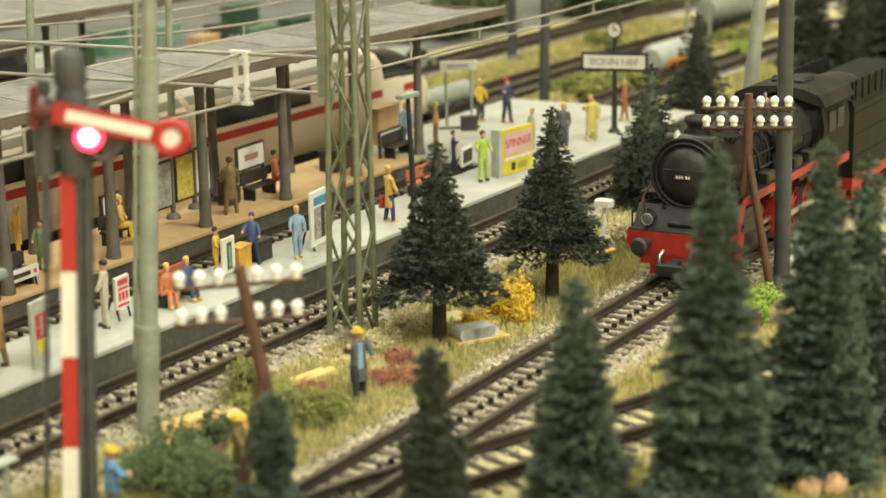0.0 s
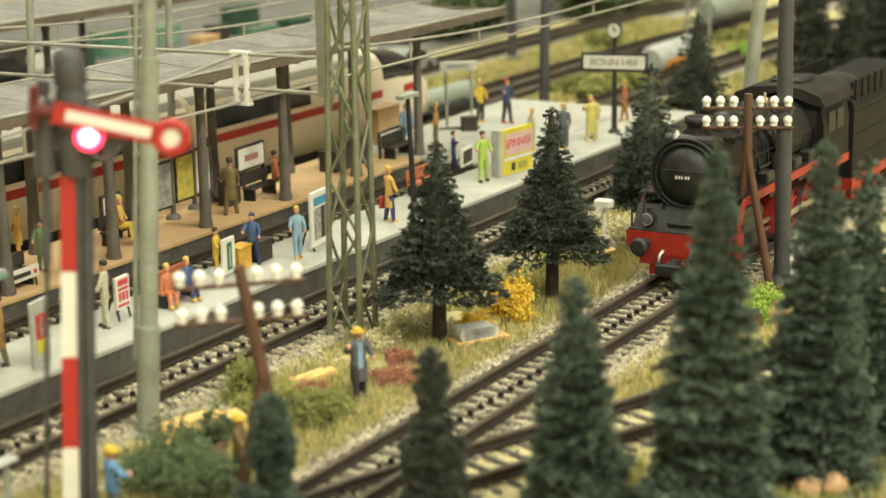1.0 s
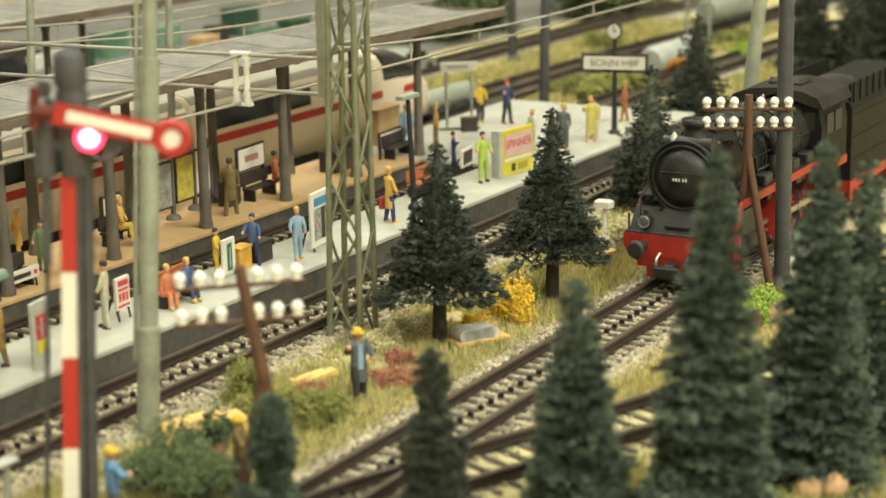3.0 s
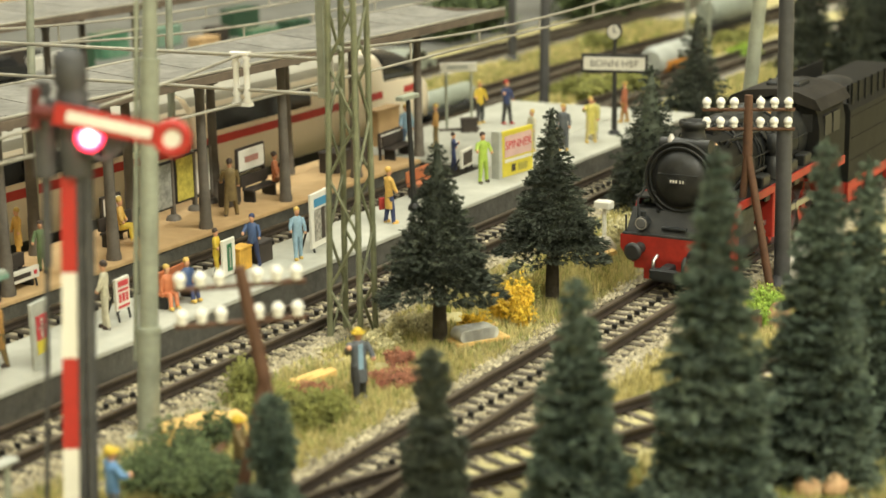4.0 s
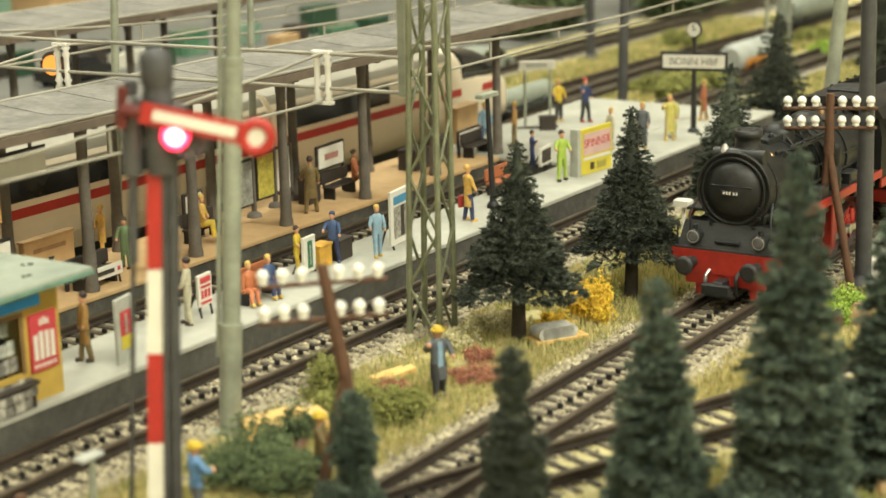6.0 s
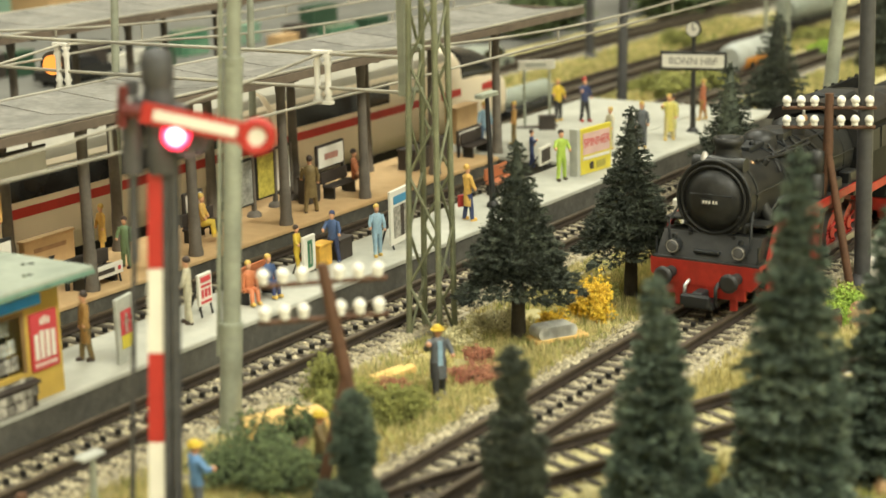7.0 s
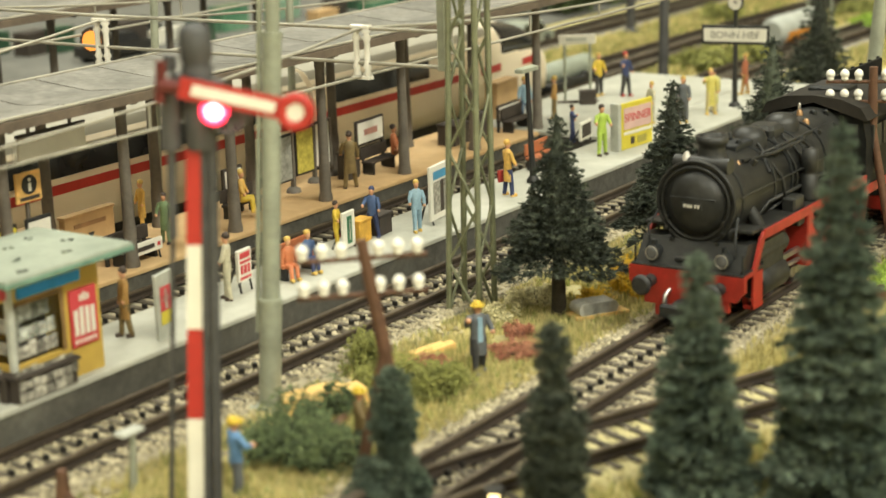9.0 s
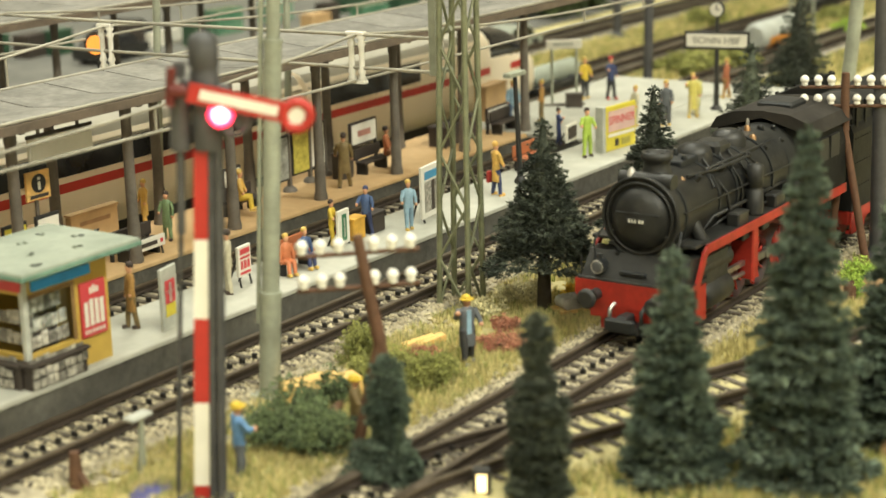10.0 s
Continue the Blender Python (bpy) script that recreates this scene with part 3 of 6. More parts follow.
        for x in (41, 47):
            pts = [(x, s * 4.2, zc + r - 0.3)] + [(x + (i - 3) * 0.8, s * (r + 0.4) * math.cos(a), zc + (r + 0.4) * math.sin(a)) for i, a in enumerate((1.05, 0.7, 0.35, 0.0, -0.4))]
            part("sand_pipe", Mesh().tube(pts, 0.4, 6), LOCO, boiler)
        for x in (18, 34, 52, 64, 76):
            part("wash_plug", Mesh().tube([(x, s * r * 0.68, zc + r * 0.70), (x, s * r * 0.80, zc + r * 0.82)], [1.2, 0.8], 8), LOCO, boiler)
        for x in (29.8, 56, 70):
            part("board_box", Mesh().box(x, x + 7, min(s * 11.6, s * 15.6), max(s * 11.6, s * 15.6), 29.6, 33.4, 0.5), LOCO, boiler)
        part("smoke_lifter_step", Mesh().box(1, 7.5, min(s * 10.5, s * 15.8), max(s * 10.5, s * 15.8), 29.7, 30.5, 0.2), LOCO, e)
        part("pump_pipe", Mesh().tube([(46, s * 13.2, 44.8), (44, s * 11.6, 47), (30, s * 8.6, zc + 8.6), (14, s * 7, zc + 9.4)], 0.5, 7), LOCO, boiler)
        rv = Mesh()
        for i in range(24):
            a = 2 * math.pi * i / 24
            rv.ball(0.1, 10.3 * math.cos(a), zc + 10.3 * math.sin(a), 0.34, n=5, m=3)
        if s < 0:
            tagged(part("rivet_ring", rv, LOCO, boiler), kind="stuff")
    for x, y, h, q in ((22, -2.2, 2.4, 0.9), (26, 2.4, 3.0, 0.8), (31, -3.6, 1.8, 1.0), (57, 3.2, 2.6, 0.8), (57, -3.4, 1.8, 1.1), (66, 1.0, 2.2, 0.9), (74, -2.6, 2.0, 1.0), (78, -5.0, 1.4, 0.8)):
        part("valve", Mesh().lathe(x, y, [(q * 1.3, zc + r - 1.2), (q, zc + r + h * 0.5), (q * 1.2, zc + r + h * 0.6), (q * 0.6, zc + r + h)], 9), LOCOGREY, boiler)
    part("top_walkway", Mesh().box(18, 34, -3.2, 3.2, zc + r - 0.6, zc + r + 1.2, 0.3), LOCOGREY, boiler)
    part("whistle", Mesh().lathe(77, 3, [(0.6, zc + r), (0.6, zc + r + 2.5), (0.3, zc + r + 3)], 8), STEEL, boiler)
    part("generator", Mesh().tube([(14, 5, zc + r - 1), (20, 5, zc + r - 1)], 1.8, 12), LOCO, boiler)
    for y in (-9.6, 9.6):
        for zz in (26.6, 29.5, 32.5):
            part("door_clamp", Mesh().box(-1.6, -0.4, y * (0.86 if zz > 29 else 0.7) - 0.5, y * (0.86 if zz > 29 else 0.7) + 0.5, zz - 0.4, zz + 0.4), LOCO, boiler)
    part("smokebox_saddle", Mesh().box(2, 24, -9, 9, 24, 30, 0.6), LOCO, e)
    part("front_step", Mesh().box(-5.4, -2.6, -4, 4, 22.0, 22.8, 0.2), LOCOGREY, e)
    for s in (-1, 1):
        part("lamp_bracket", Mesh().tube([(-3, s * 12.6, 20.4), (-3, s * 12.8, 30), (1, s * 11.6, 34)], 0.35, 6), LOCOGREY, e)
        part("rail_post", Mesh().tube([(-5, s * 15.8, 20.2), (-5, s * 15.8, 25.5)], 0.3, 6), LOCOGREY, e)
        for x in (34, 48, 62, 76):
            part("spring_hanger", Mesh().box(x, x + 5, min(s * 9.5, s * 15), max(s * 9.5, s * 15), 24.5, 28.6, 0.4), LOCO, e)
    # cab
    cab = Mesh().extrude_x([(16.4, 26), (16.4, 40), (14.8, 48), (-14.8, 48), (-16.4, 40), (-16.4, 26)], 82, 110)
    cb = part("cab", cab, TENDER, e, "black riveted cab")
    ro = [(17.2, 46.6), (15, 50.2), (9, 52.4), (0, 53.2), (-9, 52.4), (-15, 50.2), (-17.2, 46.6), (-15.5, 46.6), (0, 51), (15.5, 46.6)]
    part("cab_roof", Mesh().extrude_x(ro, 80.5, 113), DUSTY, cb, "curved dark grey cab roof")
    part("roof_vent", Mesh().box(90, 102, -6, 6, 52.2, 54.4, 0.8), LOCOGREY, cb)
    for s in (-1, 1):
        part("cab_window", Mesh().box(87, 94, s * 16.2 - 0.5, s * 16.2 + 0.5, 37, 44), BLACK, cb)
        part("cab_window", Mesh().box(96, 103, s * 16.2 - 0.5, s * 16.2 + 0.5, 37, 44), BLACK, cb)
        part("front_window", Mesh().box(81.6, 82.2, s * 12 - 1.8, s * 12 + 1.8, 39, 45), BLACK, cb)
        part("cab_valance", Mesh().box(82, 110, s * 16.5 - 0.35, s * 16.5 + 0.35, 23.6, 26.4), LOCORED, cb, "red cab foot")
    # tender
    te = Mesh().extrude_x([(16.4, 15.5), (16.4, 41), (15.2, 43.5), (9, 44.2), (9, 46.5), (-9, 46.5), (-9, 44.2), (-15.2, 43.5), (-16.4, 41), (-16.4, 15.5)], 116, 204)
    tn = part("tender", te, TENDER, e, "black riveted tender tank")
    part("coal", Mesh().ball(140, 0, 45, 20, 8.5, 4.2, 14, 6), BLACK, tn, "heap of coal")
    for s in (-1, 1):
        part("bunker_board", Mesh().box(118, 178, s * 14.6 - 0.5, s * 14.6 + 0.5, 43, 50, 0.2), TENDER, tn, "upright coal bunker board")
        for x in range(120, 178, 8):
            part("bunker_rib", Mesh().box(x, x + 1.4, s * 15.3 - 0.4, s * 15.3 + 0.4, 42, 50.4), TENDER, tn)
        for z in (23, 31, 39):
            rv = Mesh()
            for i in range(40):
                rv.ball(118 + i * 2.15, s * 16.4, z, 0.32, n=5, m=3)
            tagged(part("rivet_row", rv, TENDER, tn), kind="stuff")
        part("tender_step", Mesh().box(116, 121, s * 15.6 - 1, s * 15.6 + 1, 8, 9).box(116, 121, s * 16.2 - 0.3, s * 16.2 + 0.3, 8, 15), LOCORED, tn)
    part("tender_frame", Mesh().box(116, 204, -15.6, 15.6, 11, 15.4, 0.4), LOCORED, tn, "red tender frame")
    for x in (128, 146, 172, 190):
        w = Mesh()
        for s in (-8.3, 8.3):
            w.tube([(x, s - 1.3, 11), (x, s + 1.3, 11)], 5.8, 20)
        part("tender_wheel", w, LOCORED, tn)
        for s in (-1, 1):
            part("axle_box", Mesh().box(x - 2.6, x + 2.6, s * 14.5 - 1.2, s * 14.5 + 1.2, 7.0, 11.0, 0.5), LOCORED, tn)
    # wheels
    wheels = []
    for x in AXLES:
        w = Mesh()
        for s in (-8.4, 8.4):
            w.slot = 1
            w.tube([(0, s - 1.3, 0), (0, s + 1.3, 0)], 7.6, 28, False)
            w.tube([(0, s - 1.3, 0), (0, s + 1.3, 0)], 6.6, 28, False)
            w.slot = 0
            w.tube([(0, s - 1.0, 0), (0, s + 1.0, 0)], 2.0, 12)
            for k in range(12):
                a = math.pi * 2 * k / 12
                w.tube([(1.8 * math.cos(a), s, 1.8 * math.sin(a)), (7.3 * math.cos(a), s, 7.3 * math.sin(a))], 0.5, 5)
            w.box(-6.2, -3.2, s - 0.9, s + 0.9, -4.0, 4.0, 0.3)
            w.tube([(3.9, s - 2.6, 0), (3.9, s + 2.6, 0)], 0.9, 10)
        w.tube([(0, -8, 0), (0, 8, 0)], 1.2, 10)
        wheels.append(part("driving_wheel", w, (LOCORED, STEEL), e, "red spoked wheelset with bright tyres", at(x, 0, 12.6)))
    rods = []
    for s in (-1, 1):
        q = Mesh().box(24, 90, s * 10.9 - 0.45, s * 10.9 + 0.45, -1.0, 1.0)
        for x in AXLES:
            q.tube([(x, s * 10.9 - 0.7, 0), (x, s * 10.9 + 0.7, 0)], 1.7, 12)
        rods.append(part("coupling_rod", q, STEEL, e, "bright coupling rod", at(3.9, 0, 12.6)))
        pw = Mesh()
        pw.tube([(15, s * 9.6 - 1, 9.4), (15, s * 9.6 + 1, 9.4)], 4.4, 18)
        part("pony_wheel", pw, LOCORED, e)
    return e, wheels, rods


# Shade painted into the engine frame; plain dark red on the signal counterweight.
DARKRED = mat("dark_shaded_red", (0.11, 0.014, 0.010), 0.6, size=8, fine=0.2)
RINGMETAL = mat("dull_ring", (0.36, 0.34, 0.30), 0.45, 0.4)
LENS = mat("headlight_lens", (0.10, 0.10, 0.10), 0.5)
ENGINE, WHEELS, RODS = steam_engine()
ENGINE.matrix_world = at(499.4, TRACK_LOCO, 0)
ENGINE_ROWS = [(0, 499.4), (0.5, 499.4), (1, 499.2), (1.5, 499.1), (2, 498.8), (2.5, 497.8), (3.3, 496.4), (4, 494.6), (4.5, 491.2), (5, 486.6), (5.5, 480.8),
               (6, 474.4), (6.5, 467.7), (7, 460.4), (7.5, 452.8), (8, 443.2), (8.5, 432.4), (9, 421.2), (9.5, 410.0), (10, 400.2)]


# ---- fir trees ----
def crown_mesh(height, radius, seed, tufts, base=0.16, tiers=9, size=3.2, droop=0.35, power=0.85, shape=None):
    """Whorls of drooping boughs round the trunk, each a flat spray of small needle bunches."""
    r = random.Random(seed)
    verts, faces = [], []

    def reach(f):
        if shape:
            return radius * float(np.interp(f, [a for a, b in shape], [b for a, b in shape]))
        return radius * (1 - f) ** power
    boughs = []
    whorls = int(tiers * 2.4)
    for i in range(whorls):
        f = (i + 0.35 + r.uniform(-0.15, 0.15)) / whorls
        full, n, a0 = r.uniform(0.86, 1.12), int(8 + 5 * (1 - f)), r.uniform(0, 6.28)
        for k in range(n):
            a = a0 + 2 * math.pi * (k + r.uniform(-0.25, 0.25)) / n
            L = reach(f) * full * r.uniform(0.72, 1.12) + 1.1 + 0.12 * size
            boughs.append((f + r.uniform(-0.4, 0.4) / whorls, a, L))
    total = sum(L ** 1.25 for f, a, L in boughs)
    for f, a, L in boughs:
        out, side = Vector((math.cos(a), math.sin(a), 0)), Vector((-math.sin(a), math.cos(a), 0))
        z0 = height * (base + (1 - base) * min(0.97, max(0.0, f)))
        sag = droop * (1.0 - 0.9 * f)
        for _ in range(max(4, int(tufts * L ** 1.25 / total))):
            u = r.random() ** 0.6
            spread = (0.10 + 0.30 * math.sin(math.pi * min(1, u * 0.9))) * L * 0.7 + 0.25
            w = r.uniform(-1, 1) * spread
            c = out * (u * L) + side * w
            c.z = max(0.4, z0 - sag * L * u ** 1.4 + 0.16 * L * max(0, u - 0.75) - 0.18 * abs(w) + r.uniform(-0.45, 0.45))
            q = size * (0.42 + 0.40 * (1 - f)) * r.uniform(0.6, 1.15)
            ahead = (out * 0.9 + side * (0.9 * w / spread) + Vector((0, 0, -0.15))).normalized()
            for k in range(7):
                d = (ahead + Vector((r.uniform(-1, 1), r.uniform(-1, 1), r.uniform(-0.5, 0.9))) * 0.7).normalized()
                s = d.orthogonal().normalized()
                s = (s * math.cos(k * 2.4) + d.cross(s) * math.sin(k * 2.4)) * q * 0.11
                o = len(verts)
                verts += [tuple(c - s), tuple(c + s), tuple(c + d * q + s * 0.4), tuple(c + d * q - s * 0.4)]
                faces.append((o, o + 1, o + 2, o + 3))
    for i in range(40):
        c = Vector((r.uniform(-0.5, 0.5), r.uniform(-0.5, 0.5), height * (0.93 + 0.06 * i / 40)))
        d = Vector((r.uniform(-0.6, 0.6), r.uniform(-0.6, 0.6), 1)).normalized() * size * 0.42
        s, o = d.orthogonal().normalized() * 0.28, len(verts)
        verts += [tuple(c - s), tuple(c + s), tuple(c + d + s * 0.3), tuple(c + d - s * 0.3)]
        faces.append((o, o + 1, o + 2, o + 3))
    m = Mesh().add(verts, faces)
    core = [(reach(f) * (0.75 if shape else 0.5) + 0.5, height * (base + (1 - base) * f)) for f in [i / 12 for i in range(12)]] + [(0.2, height * 0.985)]
    return m.lathe(0, 0, core, 12)


def fir(x, y, height, radius, label, seed, tufts, needles, z=0.0, base=0.16, size=3.2, tiers=9, trunk=2.2, lean=0.0, power=1.0, shape=None):
    t = thing("fir_tree", label, "tree", at(x, y, z, seed * 37 % 360, lean, 0))
    k = Mesh().tube([(0, 0, -0.8), (0.2, 0, 1.0), (0, 0.2, height * 0.3), (0, 0, height * 0.9)], [trunk * 1.5, trunk, trunk * 0.8, 0.4], 10)
    rr = random.Random(seed)
    for i in range(26):
        a, f = rr.uniform(0, 6.28), rr.uniform(0.0, 0.85)
        zz = height * (base + (1 - base) * f)
        q = radius * (1 - f) ** power * 0.85
        k.tube([(0, 0, zz), (q * math.cos(a), q * math.sin(a), zz - 0.2 * q)], [0.6, 0.25], 5)
    part("trunk", k, TRUNK, t, "rough dark brown trunk")
    part("crown", crown_mesh(height, radius, seed, tufts, base, tiers, size, power=power, shape=shape), needles, t, "ragged tiers of needles")
    return t


DARKFIR = "dark green ragged model fir"
GREYFIR = "blue-grey green flocked model fir"
fir(417.5, 244.5, 58.5, 15.5, DARKFIR + " between the tracks", 3, 5200, FIRDARK, base=0.34, size=2.6, power=1.25)
fir(471.5, 236.0, 60.5, 15.0, DARKFIR + " beside the yellow bush", 5, 5200, FIRDARK, base=0.32, size=2.6, power=1.25)
fir(606, 262.0, 54, 17.0, DARKFIR + " behind the engine", 8, 3000, FIRDARK, base=0.08)
fir(592, 250.0, 34, 11.0, DARKFIR + ", low and bushy", 9, 2400, FIRDARK, base=0.03)
fir(764, 307.4, 54, 18.5, DARKFIR + " behind the engine", 11, 3200, FIRDARK, base=0.06)
fir(318.2, 153.9, 54, 9.8, GREYFIR, 13, 6000, FIRGREY, base=0.05, power=0.85)
fir(332, 129, 81, 13.8, GREYFIR + ", the tallest of the row", 15, 9000, FIRGREY, base=0.04, tiers=12)
fir(369.5, 118.6, 77, 13.4, GREYFIR, 17, 8500, FIRGREY, base=0.06, tiers=11)
fir(390.3, 115, 70, 12.4, GREYFIR, 19, 6000, FIRGREY, base=0.06)
fir(294.6, 174.8, 42.5, 4.3, GREYFIR + ", slim with a blunt top", 21, 6000, FIRDARK, base=0.05, size=2.4, shape=[(0, 1.1), (0.5, 1.05), (0.61, 0.75), (0.68, 0.3), (0.73, 0.2), (0.8, 0.5), (0.92, 0.46), (1, 0.1)])
fir(284, 207.6, 31, 3.4, GREYFIR + ", small with a round top", 23, 5000, FIRGREY, base=0.05, size=2.4, shape=[(0, 1.7), (0.2, 1.5), (0.34, 0.4), (0.42, 0.45), (0.55, 0.95), (0.8, 0.8), (0.93, 0.45), (1, 0.05)])
fir(280.8, 213.2, 11, 4.5, "low blue-grey green flocked model shrub fir", 25, 500, FIRGREY, base=0.05, size=1.6)


# ---- signal, masts and wires ----
def lean(k, h):
    """Sideways shift of a leaning post at height h."""
    return 0.5 * k * h, -0.866 * k * h


def rod(m, a, b, r, n=8):
    return m.tube([a, b], r, n)


def semaphore_signal():
    x, y = 254.9, 236.9
    s = thing("semaphore_signal", "red and white banded semaphore signal with its red lamp lit", "signal", at(x, y, 0))
    rx, ry = Vector((0.5, -0.866, 0)), Vector((0.866, 0.5, 0))

    def P(u, w, z):
        """u to the mast's right, w to its rear, z up, on the leaning mast."""
        dx, dy = lean(0.058, z)
        return (rx.x * u + ry.x * w + dx, rx.y * u + ry.y * w + dy, z)
    bands = [(2, 5, RED), (5, 24.2, WHITE), (24.2, 43.3, RED), (43.3, 60.8, WHITE), (60.8, 80.1, RED)]
    mast = Mesh()
    for u in (1.8, 3.6):
        for w in (-1.5, 2.2):
            rod(mast, P(u, w, 0), P(u * 0.8, w * 0.8, 92), 0.75, 6)
    for i in range(16):
        z = 4 + i * 5.4
        for w in (-1.5, 2.2):
            rod(mast, P(1.8, w, z), P(3.6, w, z + 5.4), 0.35, 5)
        rod(mast, P(2.7, -1.5, z), P(2.7, 2.2, z + 5.4), 0.35, 5)
    part("mast_rear", mast, DARKPOLE, s, "dark grey lattice channel of the mast")
    for z0, z1, mt in bands:
        b = Mesh()
        v = []
        for z in (z0, z1 - 0.05):
            w = 2.35 - 0.004 * z
            v += [P(-w, -1.6, z), P(w, -1.6, z), P(w, -0.9, z), P(-w, -0.9, z)]
        b.add(v, [(3, 2, 1, 0), (4, 5, 6, 7), (0, 1, 5, 4), (1, 2, 6, 5), (2, 3, 7, 6), (3, 0, 4, 7)])
        part("mast_band", b, mt, s, "red enamel mast plate" if mt is RED else "white enamel mast plate")
    base = Mesh().box(-5, 5, -5, 5, -0.5, 2.2, 0.5)
    part("base", base, DARKPOLE, s)
    head = Mesh()
    head.lathe(P(0, 0, 0)[0] + lean(0.058, 96)[0], lean(0.058, 96)[1], [(3.0, 80), (3.3, 82), (3.1, 96), (2.7, 97), (3.2, 98), (3.2, 103), (2.4, 104.2), (0.6, 104.8)], 14)
    rod(head, P(-5.2, 0, 94), P(5.4, 0, 92.5), 1.1, 8)
    rod(head, P(-5.0, -0.6, 80), P(-5.0, -0.6, 92), 2.2, 8)
    rod(head, P(-5.0, -0.6, 62), P(-5.0, -0.6, 80), 0.9, 8)
    rod(head, P(-5.2, -0.6, 95.5), P(-5.2, -0.6, 98.5), 1.3, 8)
    part("head", head, DARKPOLE, s, "dark grey signal head")
    # the arm: white with a red border and a ring at its end
    def arm(a, b, wd, thick, q):
        m = Mesh()
        d = Vector((b[0] - a[0], b[1] - a[1]))
        n = Vector((-d.y, d.x)).normalized() * wd
        v = []
        for w in (q, q + thick):
            v += [P(a[0] - n.x, w, a[1] - n.y), P(b[0] - n.x, w, b[1] - n.y), P(b[0] + n.x, w, b[1] + n.y), P(a[0] + n.x, w, a[1] + n.y)]
        return m.add(v, [(0, 1, 2, 3), (7, 6, 5, 4), (4, 5, 1, 0), (5, 6, 2, 1), (6, 7, 3, 2), (7, 4, 0, 3)])
    a0, a1, rc = (-2.5, 93.0), (17.0, 88.5), (20.1, 87.7)
    am = part("arm", arm(a0, a1, 2.05, 0.7, -5.2), RED, s, "red-bordered signal arm set at stop")
    part("arm_face", arm((0.0, 92.5), (16.2, 88.7), 1.05, 0.3, -5.5), WHITE, am, "white face of the arm")
    part("arm_ring", Mesh().tube([P(rc[0] + 2.75 * math.cos(t), -5.0, rc[1] + 2.75 * math.sin(t)) for t in [2 * math.pi * i / 28 for i in range(29)]], 1.05, 8, False), RED, am, "red ring at the arm's tip")
    part("ring_disc", Mesh().tube([P(rc[0], -5.3, rc[1]), P(rc[0], -4.8, rc[1])], 2.4, 24), WHITE, am, "white disc")
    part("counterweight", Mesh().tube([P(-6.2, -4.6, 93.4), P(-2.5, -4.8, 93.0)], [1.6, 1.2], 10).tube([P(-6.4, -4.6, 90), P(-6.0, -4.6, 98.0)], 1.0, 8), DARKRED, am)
    part("spectacle", Mesh().tube([P(7.0 + 3.0 * math.cos(t), -3.6, 86.6 + 3.0 * math.sin(t)) for t in [2 * math.pi * i / 20 for i in range(21)]], 0.55, 6, False).tube([P(2, -3.6, 90), P(7, -3.6, 86.6)], 0.8, 6), DARKPOLE, s)
    lampb = Mesh().tube([P(4.2, -1.2, 88.1), P(4.2, -3.2, 88.1)], 3.4, 16)
    lampb.tube([P(8.6, -1.2, 86.8), P(8.6, -3.2, 86.8)], 2.4, 14)
    part("lamp_case", lampb, DARKPOLE, s, "dark lamp case")
    part("lamp_glass", Mesh().ball(*P(4.2, -4.6, 88.1), 1.8, n=16, m=10), REDLAMP, s, "glowing red lamp")
    # Glowing ring added to imitate the soft red halo around the lit lamp.
    part("glass_rim", Mesh().tube([P(4.2 + 2.35 * math.cos(t), -4.1, 88.1 + 2.35 * math.sin(t)) for t in [2 * math.pi * i / 20 for i in range(21)]], 0.55, 6, False), REDHALO, s, "red glowing ring standing in for the lamp's halo")
    lad = Mesh()
    rod(lad, P(-6.5, 1.5, 0), P(-5.0, 1.0, 84), 0.55, 6)
    part("pull_rod", lad, DARKPOLE, s, "thin dark rod")
    return s


REDLAMP = glow("red_signal_light", (1.0, 0.20, 0.22), 11.0)
# Emission for the modelled halo ring; the ring itself is no lamp.
REDHALO = glow("red_lamp_halo", (1.0, 0.03, 0.08), 4.5)
semaphore_signal()


def round_mast():
    m = thing("catenary_mast", "grey-green steel tube mast with stepped collars beside the track", "mast", at(318, 269.4, 0))
    q = Mesh()

    def C(z):
        return (*lean(0.061, z), z)
    q.tube([C(-1), C(27.8)], 2.75, 16)
    q.tube([C(27.8), C(92.4)], 2.25, 16)
    q.tube([C(92.4), C(128)], 1.75, 16)
    part("tube", q, MASTGREY, m)
    for z, r in ((27.8, 2.95), (92.4, 2.45)):
        part("collar", Mesh().tube([C(z - 0.7), C(z + 0.7)], r, 16), MASTGREY, m)
    part("cable_rail", Mesh().tube([(C(20)[0] - 1.6, C(20)[1] + 2.6, 20), (C(120)[0] - 1.6, C(120)[1] + 2.6, 120)], 0.6, 8), MASTGREY, m)
    part("base_plate", Mesh().box(-4.5, 4.5, -4.5, 4.5, -0.5, 1.4, 0.4), MASTGREY, m)


round_mast()


